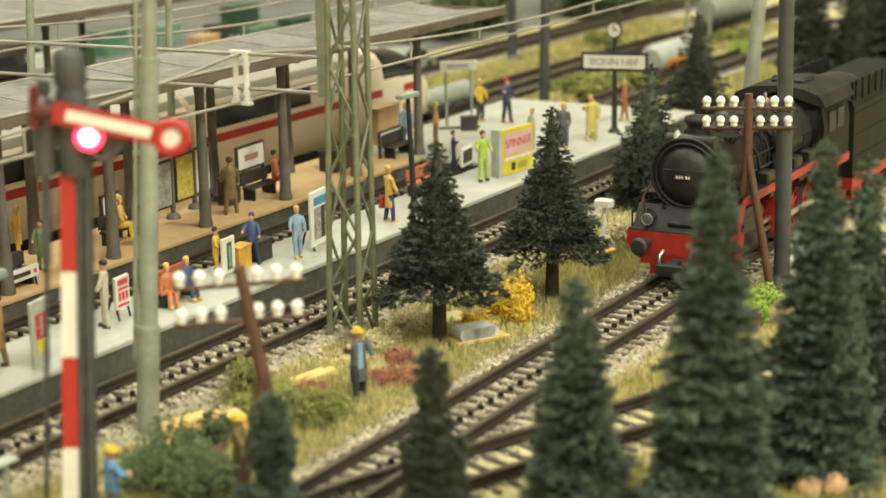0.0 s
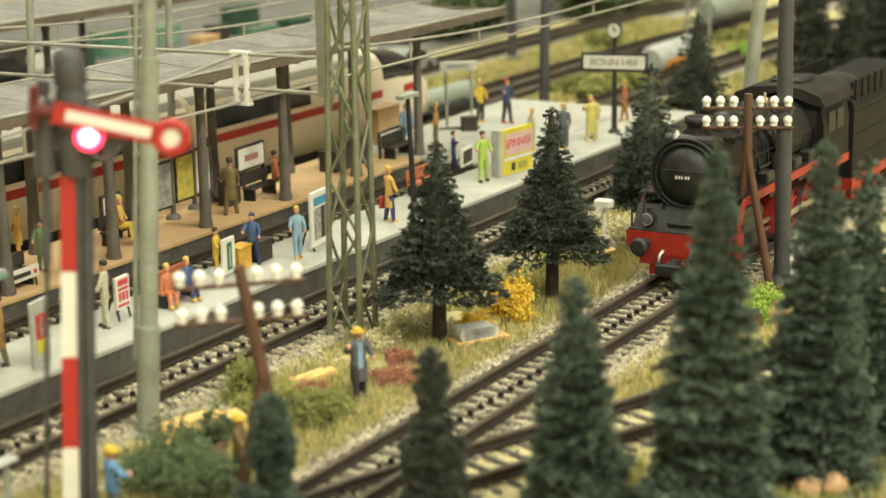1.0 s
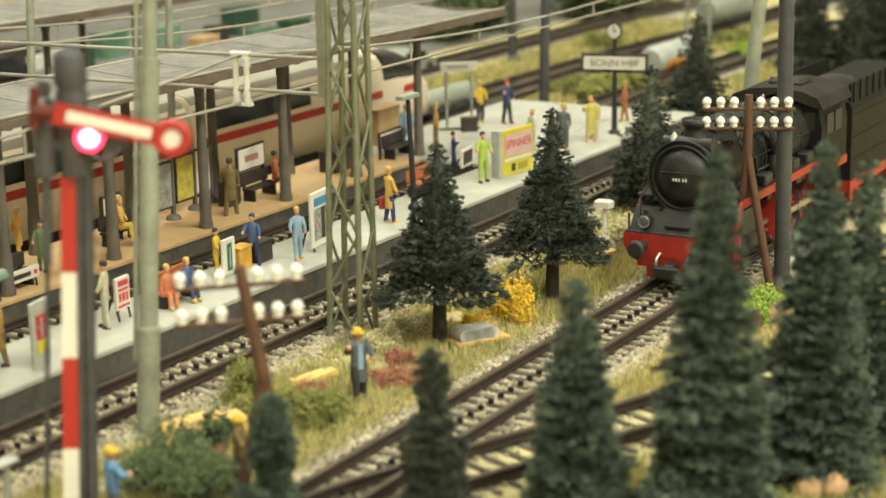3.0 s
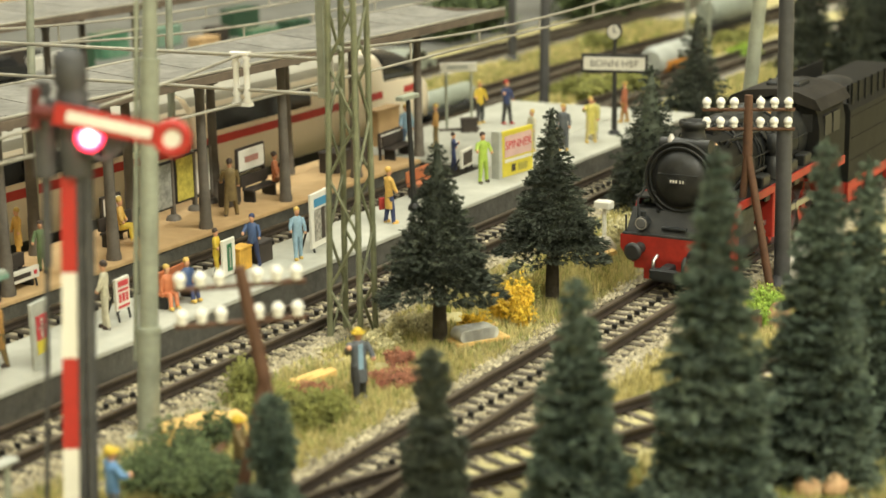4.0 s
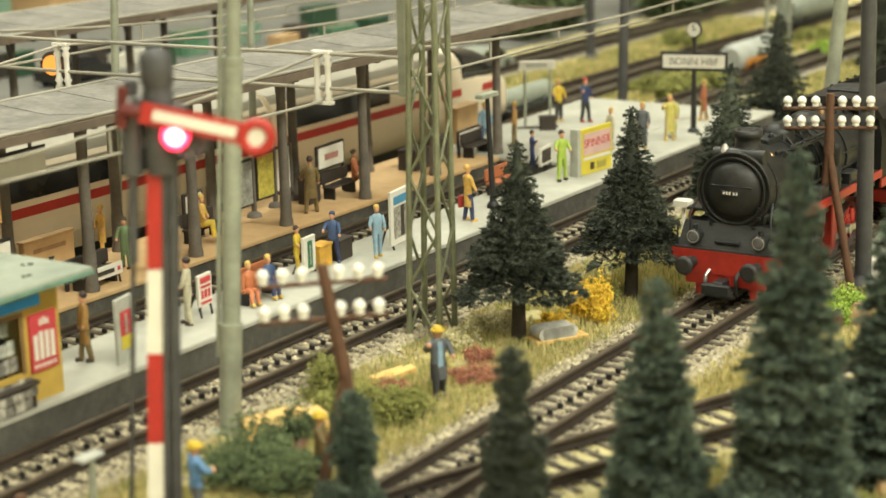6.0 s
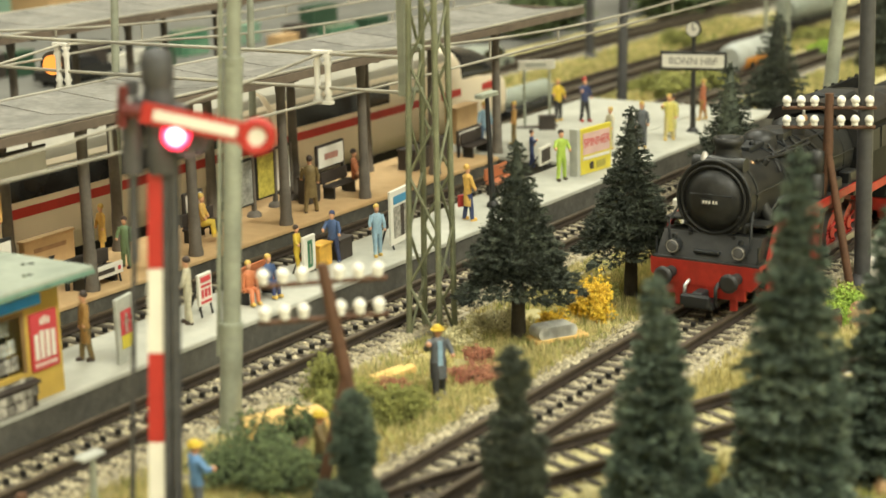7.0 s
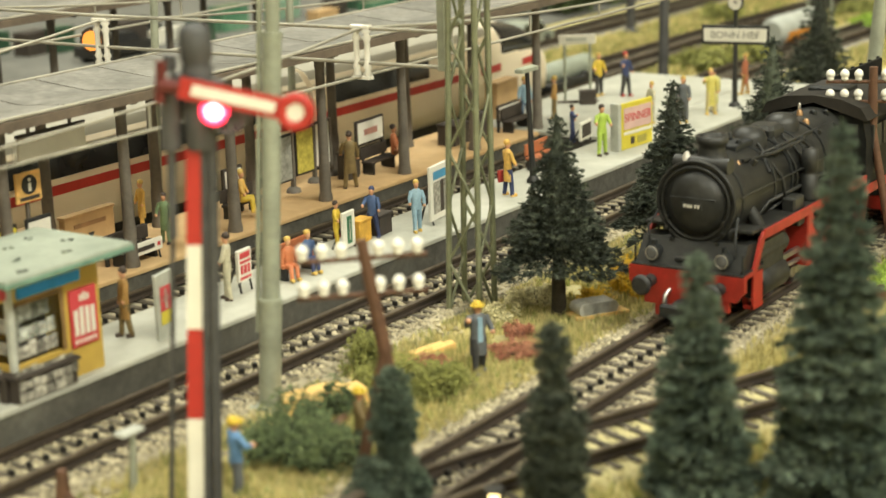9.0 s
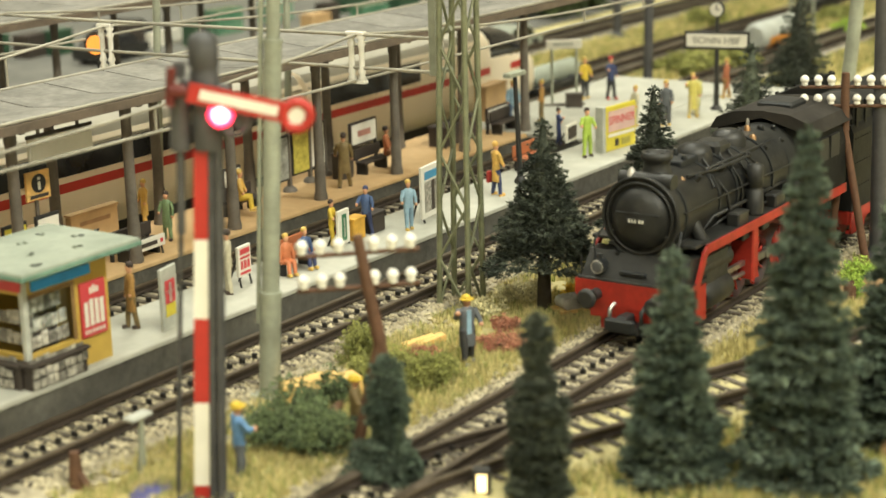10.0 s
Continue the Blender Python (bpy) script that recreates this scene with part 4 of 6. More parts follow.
def lattice_mast(x, y, h, w0, w1, label, material, k=0.0, rz=0):
    m = thing("lattice_mast", label, "mast", at(x, y, 0, rz))

    def C(u, v, z):
        w = w0 + (w1 - w0) * z / h
        dx, dy = lean(k, z)
        return (u * w + dx, v * w + dy, z)
    for u in (-1, 1):
        for v in (-1, 1):
            part("leg", Mesh().tube([C(u, v, -0.5), C(u, v, h)], 0.9, 6), material, m)
    n = max(4, int(h / (w0 * 3.0)))
    for a, b in (((-1, -1), (1, -1)), ((1, -1), (1, 1)), ((1, 1), (-1, 1)), ((-1, 1), (-1, -1))):
        d = Mesh()
        for i in range(n):
            z0, z1 = h * i / n, h * (i + 1) / n
            p, q = (a, b) if i % 2 else (b, a)
            d.tube([C(*p, z0), C(*q, z1)], 0.48, 5)
        part("bracing", d, material, m)
    part("foot", Mesh().box(-w0 - 1.5, w0 + 1.5, -w0 - 1.5, w0 + 1.5, -0.6, 0.9, 0.3), DARKPOLE, m)
    return m


lattice_mast(410.5, 269.5, 128, 4.9, 3.6, "olive-grey steel lattice mast with crossed bracing", LATTICE, 0.012, 6)
lattice_mast(998, 401, 120, 7, 5, "distant grey lattice mast in the field", MASTGREY, 0.0, 20)


def insulator(m, x, y, z0, z1):
    for dx in (-1.9, 1.9):
        prof = [(0.7, z0), (1.5, z0 + 0.8), (0.8, z0 + 2), (1.4, z0 + 3), (0.9, z0 + 4.2), (0.9, z1 - 4.2), (1.4, z1 - 3), (0.8, z1 - 2), (1.6, z1 - 1.0), (0.6, z1)]
        m.lathe(x, y + dx, prof, 10)


def cross_span():
    c = thing("cross_span", "wire cross-span with white insulators hung over the tracks", "catenary")
    part("support_bar", Mesh().box(409.6, 412, 275.5, 278.2, 69.8, 128, 0.3), MASTGREY, c, "pale hanging bar")
    for z in (70.6, 80.6):
        part("span_wire", Mesh().tube([(411, 277, z), (411, 409, z - 1.2), (411, 470, z - 1.2)], 0.6, 6), WIRE, c)
    part("bracket", Mesh().tube([(411, 271, 72), (411, 277, 71)], 0.9, 6).tube([(411, 271, 84), (411, 277, 82)], 0.9, 6), MASTGREY, c)
    for y, z in ((305.3, 66.2), (408.5, 63.5)):
        q = Mesh()
        insulator(q, 411, y, z, z + 14.5)
        q.box(409.8, 412.2, y - 3.2, y + 3.2, z - 0.6, z + 0.4, 0.2).box(409.8, 412.2, y - 3.2, y + 3.2, z + 14.2, z + 15.2, 0.2)
        part("insulator", q, PORCELAIN, c, "pair of glossy white insulators")
    return c


cross_span()


def catenary(label, y, zc, zm, xs):
    """A contact wire at zc with a hanging carrier wire fixed at zm over each support x."""
    c = thing("overhead_wire", label, "overhead wire")
    part("contact_wire", Mesh().tube([(xs[0], y, zc), (xs[-1], y, zc)], 0.5, 6), WIRE, c)
    for a, b in zip(xs, xs[1:]):
        pts = []
        for i in range(17):
            f = i / 16
            pts.append((a + (b - a) * f, y, zm - (zm - zc - 4.0) * 4 * f * (1 - f)))
        part("carrier_wire", Mesh().tube(pts, 0.5, 6), WIRE, c)
        for i in (2, 4, 6, 8, 10, 12, 14):
            part("dropper", Mesh().tube([(pts[i][0], y, zc), pts[i]], 0.42, 5), WIRE, c)
    return c


catenary("pale overhead wire pair with droppers above the platform track", 305.3, 66.4, 80.4, [51, 411, 790, 1150])
catenary("pale overhead wire pair with droppers above the express train", 408.5, 63.8, 78.0, [51, 411, 790, 1150])
catenary("pale overhead wire pair farther back", 455, 66, 80, [51, 411, 770, 1130])


def plain_mast(x, y, h, r, label, material, k=0.0, foot=True):
    m = thing("catenary_mast", label, "mast", at(x, y, 0))
    part("tube", Mesh().tube([(*lean(k, -1), -1), (*lean(k, h), h)], [r * 1.1, r * 0.9], 12), material, m)
    if foot:
        part("foot", Mesh().lathe(0, 0, [(r * 2.4, -0.6), (r * 2.2, 2.4), (r * 1.4, 3.4), (r * 1.2, 4.5)], 12), material, m, "cast foot")
    return m


plain_mast(779, 394, 96, 2.4, "dark grey catenary mast at the platform's end", DARKPOLE, 0.02)
plain_mast(934, 493, 90, 2.4, "dark grey catenary mast in the far field", DARKPOLE)
plain_mast(517.5, 178.8, 150, 2.35, "dark blue-grey mast standing before the engine's track", DARKPOLE, -0.01)
plain_mast(638, 239, 150, 2.6, "pale grey mast behind the engine's track", MASTGREY, 0.09)
plain_mast(497, 402.5, 130, 1.3, "thin pale post behind the canopy", MASTGREY, 0.03, False)
plain_mast(424, 402.5, 130, 1.3, "thin pale post behind the canopy", MASTGREY, 0.05, False)


def telegraph_pole(x, y, apex, top, legs, rz, arms, ins, label, fork=(0, 0)):
    """fork: sideways place of the point where the two legs meet."""
    t = thing("telegraph_pole", label, "telegraph pole", at(x, y, 0))
    for lx, ly in legs:
        part("leg", Mesh().tube([(lx, ly, -0.5), (*fork, apex)], [1.35, 1.15], 10), WOODPOLE, t)
    part("pole_top", Mesh().tube([(*fork, apex - 1), (0, 0, top)], [1.6, 1.25], 10), WOODPOLE, t)
    dx, dy = math.cos(radians(rz)), math.sin(radians(rz))
    for z in arms:
        a = Mesh().tube([(-14 * dx, -14 * dy, z), (14 * dx, 14 * dy, z)], 0.6, 6)
        arm = part("cross_arm", a, WOODPOLE, t)
        for u in ins:
            q = Mesh().lathe(u * dx, u * dy, [(0.45, z + 0.2), (0.6, z + 0.5), (1.15, z + 0.6), (1.05, z + 1.2), (0.95, z + 1.5), (1.38, z + 1.9), (1.42, z + 2.5), (1.22, z + 3.1), (0.75, z + 3.6), (0.15, z + 3.85)], 12)
            part("insulator", q, PORCELAIN, arm, "glossy white insulator")
    return t


INS = (-12.6, -8.4, -4.3, 3.6, 7.8, 12.0)
telegraph_pole(291.5, 219.5, 31, 55, [(-1.5, 2.5), (4.8, -8.4)], -47, (43.0, 51.0), INS, "brown wooden telegraph A-pole with white insulators on two arms", (2.1, -3.7))
telegraph_pole(510.3, 188.4, 44, 61.5, [(0.6, 4.2), (-0.6, -9.0)], -66, (51.0, 57.0), INS, "brown wooden telegraph A-pole with white insulators beside the engine's track")


def platform_lamp(x, y, h):
    m = thing("platform_lamp", "thin black platform lamp with a flat pale head", "lamp post", at(x, y, 12))
    part("pole", Mesh().tube([(0, 0, 0), (-0.8, 1.2, h)], [1.15, 0.75], 10), BLACK, m)
    part("foot", Mesh().lathe(0, 0, [(2.4, 0), (2.2, 1.2), (1.2, 2.5)], 10), BLACK, m)
    part("lamp_head", Mesh().box(-6.5, 4.5, -0.5, 2.8, h - 0.4, h + 1.1, 0.3), MASTGREY, m, "flat pale lamp head")


platform_lamp(519.5, 313.6, 39.5)


# ---- little painted figures ----
PAINTS = {}


def paint(col):
    if col not in PAINTS:
        PAINTS[col] = mat("figure_paint", tuple(0.85 * c + 0.006 for c in col), 0.6, size=3.5, var=0.28, fine=0.15)
    return PAINTS[col]


BLUE, DENIM, NAVY = (0.06, 0.11, 0.25), (0.08, 0.14, 0.24), (0.03, 0.045, 0.13)
YEL, OCH, LIME = (0.68, 0.48, 0.04), (0.72, 0.44, 0.10), (0.42, 0.58, 0.08)
DARKC, GREYC, OLIVE = (0.035, 0.035, 0.035), (0.12, 0.13, 0.14), (0.20, 0.14, 0.05)
CREAMC, ORANGE, HAIRY, HAIRD = (0.62, 0.58, 0.42), (0.60, 0.20, 0.08), (0.62, 0.42, 0.10), (0.05, 0.03, 0.02)
REDC, GREENC, LBLUE, TANC = (0.45, 0.04, 0.03), (0.18, 0.27, 0.13), (0.30, 0.46, 0.58), (0.42, 0.23, 0.06)


def figurine(x, y, z, rz, label, coat, trousers, hair, h=19.0, long_coat=False, dress=False, arms=(0, 0), seated=False, helmet=None, case=None, shirt=None):
    """One small standing or sitting figure; arms: how far each is raised, 0 to 1."""
    m = Mesh()
    k = h / 19.0
    rr = random.Random(int(x * 10 + y))
    step = rr.choice((-1, 1)) * rr.uniform(0.4, 1.5)
    arms = tuple(min(1.0, a + rr.uniform(0, 0.4)) for a in arms)
    hip = 9.2 * k
    apart = rr.uniform(1.3, 2.3)
    zs = -4.8 * k if seated else 0.0
    m.slot = 1
    for s in (-1, 1):
        if seated:
            m.tube([(0, s * 1.15 * k, hip + zs), (4.0 * k, s * 1.3 * k, hip + zs + 0.2), (4.4 * k, s * 1.4 * k, 0.7)], [1.25 * k, 1.05 * k, 0.8 * k], 8)
        else:
            m.tube([(0, s * 1.1 * k, hip), ((0.5 * step * s + 0.3) * k, s * (0.55 + 0.5 * apart) * k, 4.6 * k), (step * s * k, s * apart * k, 0.4)], [1.3 * k, 1.0 * k, 0.8 * k], 8)
    m.slot = 3
    for s in (-1, 1):
        fx = 4.6 * k if seated else 0.3 + step * s * k
        m.box(fx - 0.9 * k, fx + 1.7 * k, s * (1.5 if seated else apart) * k - 0.7 * k, s * (1.5 if seated else apart) * k + 0.7 * k, 0, 1.0 * k, 0.25)
    m.slot = 0
    low = 3.6 if dress else (5.0 if long_coat else 8.4)
    prof = [(1.9 if low < 8 else 1.7, low), (1.85, 9.4), (1.6, 11.2), (1.9, 13.6), (1.75, 15.2), (0.8, 16.0)]
    n = 12
    v = []
    for r, zz in prof:
        if seated:
            zz = max(zz, 8.4)
        v += [(r * 0.78 * k * math.cos(2 * math.pi * j / n), r * 1.28 * k * math.sin(2 * math.pi * j / n), zz * k + zs) for j in range(n)]
    m.add(v, [(i * n + j, i * n + (j + 1) % n, (i + 1) * n + (j + 1) % n, (i + 1) * n + j) for i in range(len(prof) - 1) for j in range(n)], True)
    m.add(v[:n], [tuple(range(n - 1, -1, -1))])
    for s, up in zip((-1, 1), arms):
        sh = (0, s * 2.2 * k, 15.0 * k + zs)
        el = (1.2 * k * (0.3 + up), s * (3.0 + 1.0 * up) * k, (11.6 + 2.2 * up) * k + zs)
        ha = (2.6 * k * (0.3 + up), s * (2.9 + 1.4 * up) * k, (8.8 + 6.6 * up) * k + zs)
        m.slot = 0
        m.tube([sh, el, ha], [0.95 * k, 0.8 * k, 0.65 * k], 8)
        m.slot = 2
        m.ball(*ha, 0.72 * k, n=8, m=5)
    m.slot = 2
    m.tube([(0, 0, 15.6 * k + zs), (0.1, 0, 16.8 * k + zs)], 0.7 * k, 8)
    m.ball(0.2 * k, 0, 17.5 * k + zs, 1.2 * k, 1.1 * k, 1.5 * k, 12, 8)
    m.slot = 4 if helmet else 3
    m.ball(-0.15 * k, 0, 18.2 * k + zs, 1.42 * k, 1.35 * k, 1.15 * k, 12, 6)
    if helmet:
        m.lathe(0.3 * k, 0, [(1.9 * k, 17.9 * k + zs), (1.9 * k, 18.2 * k + zs)], 12)
    if shirt:
        m.slot = 6
        m.box(1.05 * k, 1.5 * k, -0.75 * k, 0.75 * k, 8.6 * k, 15.2 * k, 0.2)
    if case:
        m.slot = 5
        m.box(-2.4 * k, 2.4 * k, 3.2 * k, 4.6 * k, 4.2 * k, 8.2 * k, 0.3)
    wide = 0.84 if z > 5 else 1.0
    m.v = [(a * wide, b * wide, c) for a, b, c in m.v]
    mats = [paint(coat), paint(trousers), SKIN, paint(hair), paint(helmet or hair), paint(case or hair), paint(shirt or coat)]
    return thing("figurine", label, "figurine", at(x, y, z, rz), m, mats, "painted figures on the platforms" if z > 5 else "track workers")


PZ = 12.0
figurine(317.6, 315.6, PZ, 150, "painted figure in a brown coat on the grey platform", TANC, OLIVE, HAIRD, 18.5, True)
figurine(356.3, 314, PZ, 120, "painted figure all in cream white on the platform", CREAMC, CREAMC, HAIRD, 19, False)
figurine(379.9, 311.5, 12.4, 250, "seated painted figure in an orange dress", ORANGE, ORANGE, HAIRY, 16.5, seated=True)
figurine(388.6, 311.2, 12.4, 260, "seated painted figure in a blue jacket", BLUE, NAVY, HAIRY, 16.5, seated=True)
figurine(413.5, 319.6, PZ, 290, "painted figure in a yellow jacket holding a red bag", YEL, YEL, HAIRD, 15.2, case=REDC, arms=(0.2, 0.2))
figurine(430, 318, PZ, 200, "painted figure in a blue jacket and cap", BLUE, NAVY, NAVY, 16.4, arms=(0.35, 0.1))
figurine(443, 310.3, PZ, 230, "painted fair-haired figure in light blue", LBLUE, LBLUE, HAIRY, 16.6, arms=(0.15, 0.15))
figurine(498, 310.6, PZ, 330, "painted figure in an ochre coat carrying a red case", OCH, NAVY, OCH, 19.3, True, case=REDC)
figurine(570.1, 313.9, PZ, 235, "painted figure in a lime green suit", LIME, LIME, HAIRD, 19, arms=(0.3, 0.3))
figurine(613.6, 373.4, PZ, 230, "painted figure in pale blue below the canopy", LBLUE, DENIM, HAIRY, 19)
figurine(625, 366, PZ, 120, "painted figure in tan below the canopy", TANC, OLIVE, HAIRY, 18)
figurine(682.5, 376.8, PZ, 240, "painted figure in a yellow vest at the platform's end", YEL, DARKC, HAIRY, 19, arms=(0.3, 0.1))
figurine(686, 365.3, PZ, 250, "painted official in a dark blue uniform", NAVY, DARKC, REDC, 19.5, arms=(0.5, 0.0))
figurine(640, 314.9, PZ, 200, "painted figure in a dark grey suit", GREYC, GREYC, HAIRY, 19)
figurine(634, 326, PZ, 150, "painted figure in white farther along", CREAMC, CREAMC, HAIRY, 17)
figurine(661.5, 312.9, PZ, 220, "painted figure in a yellow dress", (0.66, 0.58, 0.14), (0.6, 0.5, 0.2), HAIRY, 19, dress=True, arms=(0.5, 0.1))
figurine(668, 314.5, PZ, 40, "painted figure in a pale yellow dress", (0.60, 0.58, 0.24), CREAMC, HAIRD, 18, dress=True)
figurine(655, 322, PZ, 90, "painted figure in dark clothes with luggage", DARKC, DARKC, HAIRD, 15, case=DARKC)
figurine(711, 319.7, PZ, 100, "painted figure in brick red at the platform's end", (0.40, 0.13, 0.06), TANC, HAIRY, 18, True)
figurine(405, 391, PZ, 160, "painted figure in ochre on the tan platform", OCH, OCH, HAIRY, 16.5, True)
figurine(396, 372.9, PZ, 200, "painted figure in sage green on the tan platform", GREENC, GREENC, HAIRD, 16, True)
figurine(484.5, 366.8, PZ, 40, "painted figure in an olive suit bending forward", OLIVE, OLIVE, HAIRD, 20, True)
figurine(432, 372, 14.2, 300, "seated painted figure in ochre and yellow", OCH, YEL, HAIRY, 19, seated=True)
figurine(517, 371, 14.2, 300, "seated painted figure in orange below the canopy", ORANGE, (0.3, 0.12, 0.05), HAIRD, 19, seated=True)
figurine(585, 335, PZ, 300, "small painted figure in blue leaning over a case", NAVY, NAVY, HAIRD, 15, arms=(0.8, 0.2))
figurine(364.3, 237.8, 0.6, 240, "track worker figure in a grey coat and yellow helmet", GREYC, DARKC, GREYC, 19.2, True, arms=(0.95, 0.1), helmet=YEL, shirt=LBLUE)
figurine(271, 240.3, -0.9, 330, "track worker figure in a light blue shirt and yellow helmet", (0.14, 0.30, 0.56), GREYC, HAIRD, 19.2, arms=(0.3, 0.45), helmet=YEL)
figurine(303.5, 231.0, -2.0, 300, "track worker figure with a yellow helmet among the bushes", OLIVE, DARKC, HAIRD, 18.5, arms=(0.2, 0.3), helmet=YEL)


# ---- platform furniture, signs and the kiosk ----
def sheet(x, y, z, w, h, t=0.8, c=0.15):
    """An upright board of width w along x, centred, its foot at z."""
    return Mesh().box(x - w / 2, x + w / 2, y - t / 2, y + t / 2, z, z + h, c)


BOARDWHITE = mat("enamel_white", (0.70, 0.68, 0.60), 0.45, size=8, var=0.06)
BOARDYEL = mat("poster_yellow", (0.62, 0.52, 0.05), 0.55, size=6, var=0.12)
BOARDRED = mat("poster_red", (0.55, 0.06, 0.07), 0.5, size=6, var=0.1)
BOARDBLUE = mat("poster_blue", (0.06, 0.26, 0.45), 0.5, size=6, var=0.1)
BOARDGREEN = mat("poster_green", (0.05, 0.18, 0.09), 0.5, size=6, var=0.1)
KIOSKYEL = mat("kiosk_ochre", (0.50, 0.34, 0.07), 0.6, size=10, var=0.1)
KIOSKROOF = mat("kiosk_roof_green", (0.23, 0.265, 0.215), 0.75, size=14, col2=(0.32, 0.35, 0.29), bump=0.15, bsize=2, fine=0.1)
DARKBOX = mat("dark_brown_box", (0.045, 0.035, 0.028), 0.7, size=6)
TANBOX = mat("pale_wood_box", (0.50, 0.33, 0.16), 0.7, size=8, var=0.12)
BENCHRED = mat("bench_orange_red", (0.40, 0.13, 0.05), 0.55, size=6)
PAPER = mat("magazine_covers", (0.08, 0.075, 0.065), 0.6, size=1.6, col2=(0.42, 0.40, 0.34), island=0.6)


FRAMEGREY = mat("pale_grey_frame", (0.42, 0.43, 0.38), 0.6, size=8)


def lettering(text, size, material, parent, m, name="lettering"):
    cu = bpy.data.curves.new(name, "FONT")
    cu.body, cu.size, cu.extrude = text, size * MM, 0.04 * MM
    cu.align_x, cu.align_y = "CENTER", "CENTER"
    tmp = new("tmp_text", cu)
    me = bpy.data.meshes.new_from_object(tmp)
    bpy.data.objects.remove(tmp)
    me.materials.clear()
    me.materials.append(material)
    ob = new(name, me)
    ob.parent = parent
    ob.matrix_local = m
    ob["label"] = "dark printed words" if material is not BOARDRED else "red printed word"
    return ob


def kiosk():
    k = thing("newspaper_kiosk", "ochre newspaper kiosk with a pale green roof on the grey platform", "kiosk", at(0, 0, 12))
    x0, x1, y0, y1, h = 268.0, 297.0, 303.6, 326.0, 29.6
    w = Mesh()
    w.box(x0, x1, y1 - 1.2, y1, 0, h)
    w.box(x1 - 1.2, x1, y0, y1 - 1.2, 0, h)
    w.box(285.0, x1 - 1.2, y0, y0 + 1.2, 0, h)
    w.box(x0 + 1.6, 285.0, y0, y0 + 1.2, 0, 8.0).box(x0 + 1.6, 285.0, y0, y0 + 1.2, 23.2, h)
    w.box(x0, x0 + 1.2, y0 + 1.6, y1 - 1.2, 0, 8.0).box(x0, x0 + 1.2, y0 + 1.6, y1 - 1.2, 23.2, h)
    part("wall", w, KIOSKYEL, k, "ochre painted wall")
    part("corner_post", Mesh().box(x0 - 0.1, x0 + 1.6, y0 - 0.1, y0 + 1.6, 0, h - 0.1, 0.2), FRAMEGREY, k, "pale corner post")
    r = Mesh().box(262.2, 303.2, 296.8, 330.0, h + 0.2, h + 1.4, 0.4)
    part("roof", r, KIOSKROOF, k, "flat pale green felt roof")
    part("roof_edge", Mesh().box(262.0, 303.4, 296.6, 330.2, h - 0.6, h + 0.6, 0.3), KIOSKRIM, k, "darker green roof rim")
    rr = random.Random(2)
    fl = Mesh()
    for cx, cy in ((284, 319), (277, 309), (293, 322), (288, 303.5), (270, 300), (296, 312)):
        for _ in range(4):
            u, v, q = cx + rr.uniform(-1.2, 1.2), cy + rr.uniform(-1, 1), rr.uniform(0.2, 0.55)
            fl.box(u - q, u + q, v - q, v + q, h + 1.3, h + 1.5 + q * 0.5, 0.1)
    tagged(part("moss_crumbs", fl, FIRDARK, k, "few dark moss crumbs"), kind="stuff")
    part("name_strip", Mesh().box(270.6, 290.3, y0 - 0.9, y0 - 0.02, 23.9, 26.4), STRIPBLUE, k, "bright blue name strip")
    part("name_strip", Mesh().box(x0 - 0.9, x0 - 0.02, y0 + 0.4, y1 - 1, 24.4, 27.0), BOARDRED, k, "red name strip")
    po = part("poster", Mesh().box(286.5, 295.3, y0 - 0.7, y0 - 0.02, 7.5, 21.7), BOARDRED, k, "red newspaper poster with white shapes")
    for i, hh in enumerate((1.6, 2.0, 1.5)):
        part("poster_bar", Mesh().box(289.6 + i * 1.15, 290.4 + i * 1.15, y0 - 0.85, y0 - 0.72, 18.6, 18.6 + hh), BOARDWHITE, po)
    for i, hh in enumerate((6.4, 7.0, 6.8, 6.6)):
        part("poster_stroke", Mesh().box(287.4 + i * 1.85, 288.75 + i * 1.85, y0 - 0.85, y0 - 0.72, 10.2, 10.2 + hh), BOARDWHITE, po, "white stroke")
    for i in range(6):
        part("poster_bar", Mesh().box(287.3 + i * 1.25, 288.0 + i * 1.25, y0 - 0.85, y0 - 0.72, 8.3, 9.3), BOARDWHITE, po)
    part("counter", Mesh().box(x0 - 3, 285.4, y0 - 4.2, y0 - 0.05, 6.0, 6.8, 0.2), DARKBOX, k, "dark counter shelf")
    part("counter_rack", Mesh().box(x0 - 2, 285, y0 - 3.0, y0 - 0.1, 0, 6.0, 0.2), DARKBOX, k)
    part("counter", Mesh().box(x0 - 4, x0 - 0.05, y0 + 0.1, y1 - 2, 6.0, 6.8, 0.2), DARKBOX, k, "dark counter shelf")
    part("counter_rack", Mesh().box(x0 - 3, x0 - 0.1, y0 + 0.1, y1 - 2, 0, 6.0, 0.2), DARKBOX, k)
    for yy, z, lo, hi in ((y0 - 3.3, 0.5, x0 - 2, 285), (y0 - 3.4, 3.3, x0 - 2, 285), (y0 - 2.4, 6.9, x0 - 2, 285), (y0 + 3.0, 8.2, x0 + 2, 285), (y0 + 3.4, 12.4, x0 + 2, 285), (y0 + 3.8, 17.0, x0 + 2, 285)):
        p = Mesh()
        x = lo
        while x < hi - 2.2:
            wd = rr.uniform(1.5, 2.4)
            hh = rr.uniform(1.9, 2.5) if z < 6 else (rr.uniform(0.5, 1.4) if z < 8 else rr.uniform(2.8, 3.8))
            p.box(x, x + wd, yy - 0.3, yy, z, z + hh)
            x += wd + rr.uniform(0.1, 0.4)
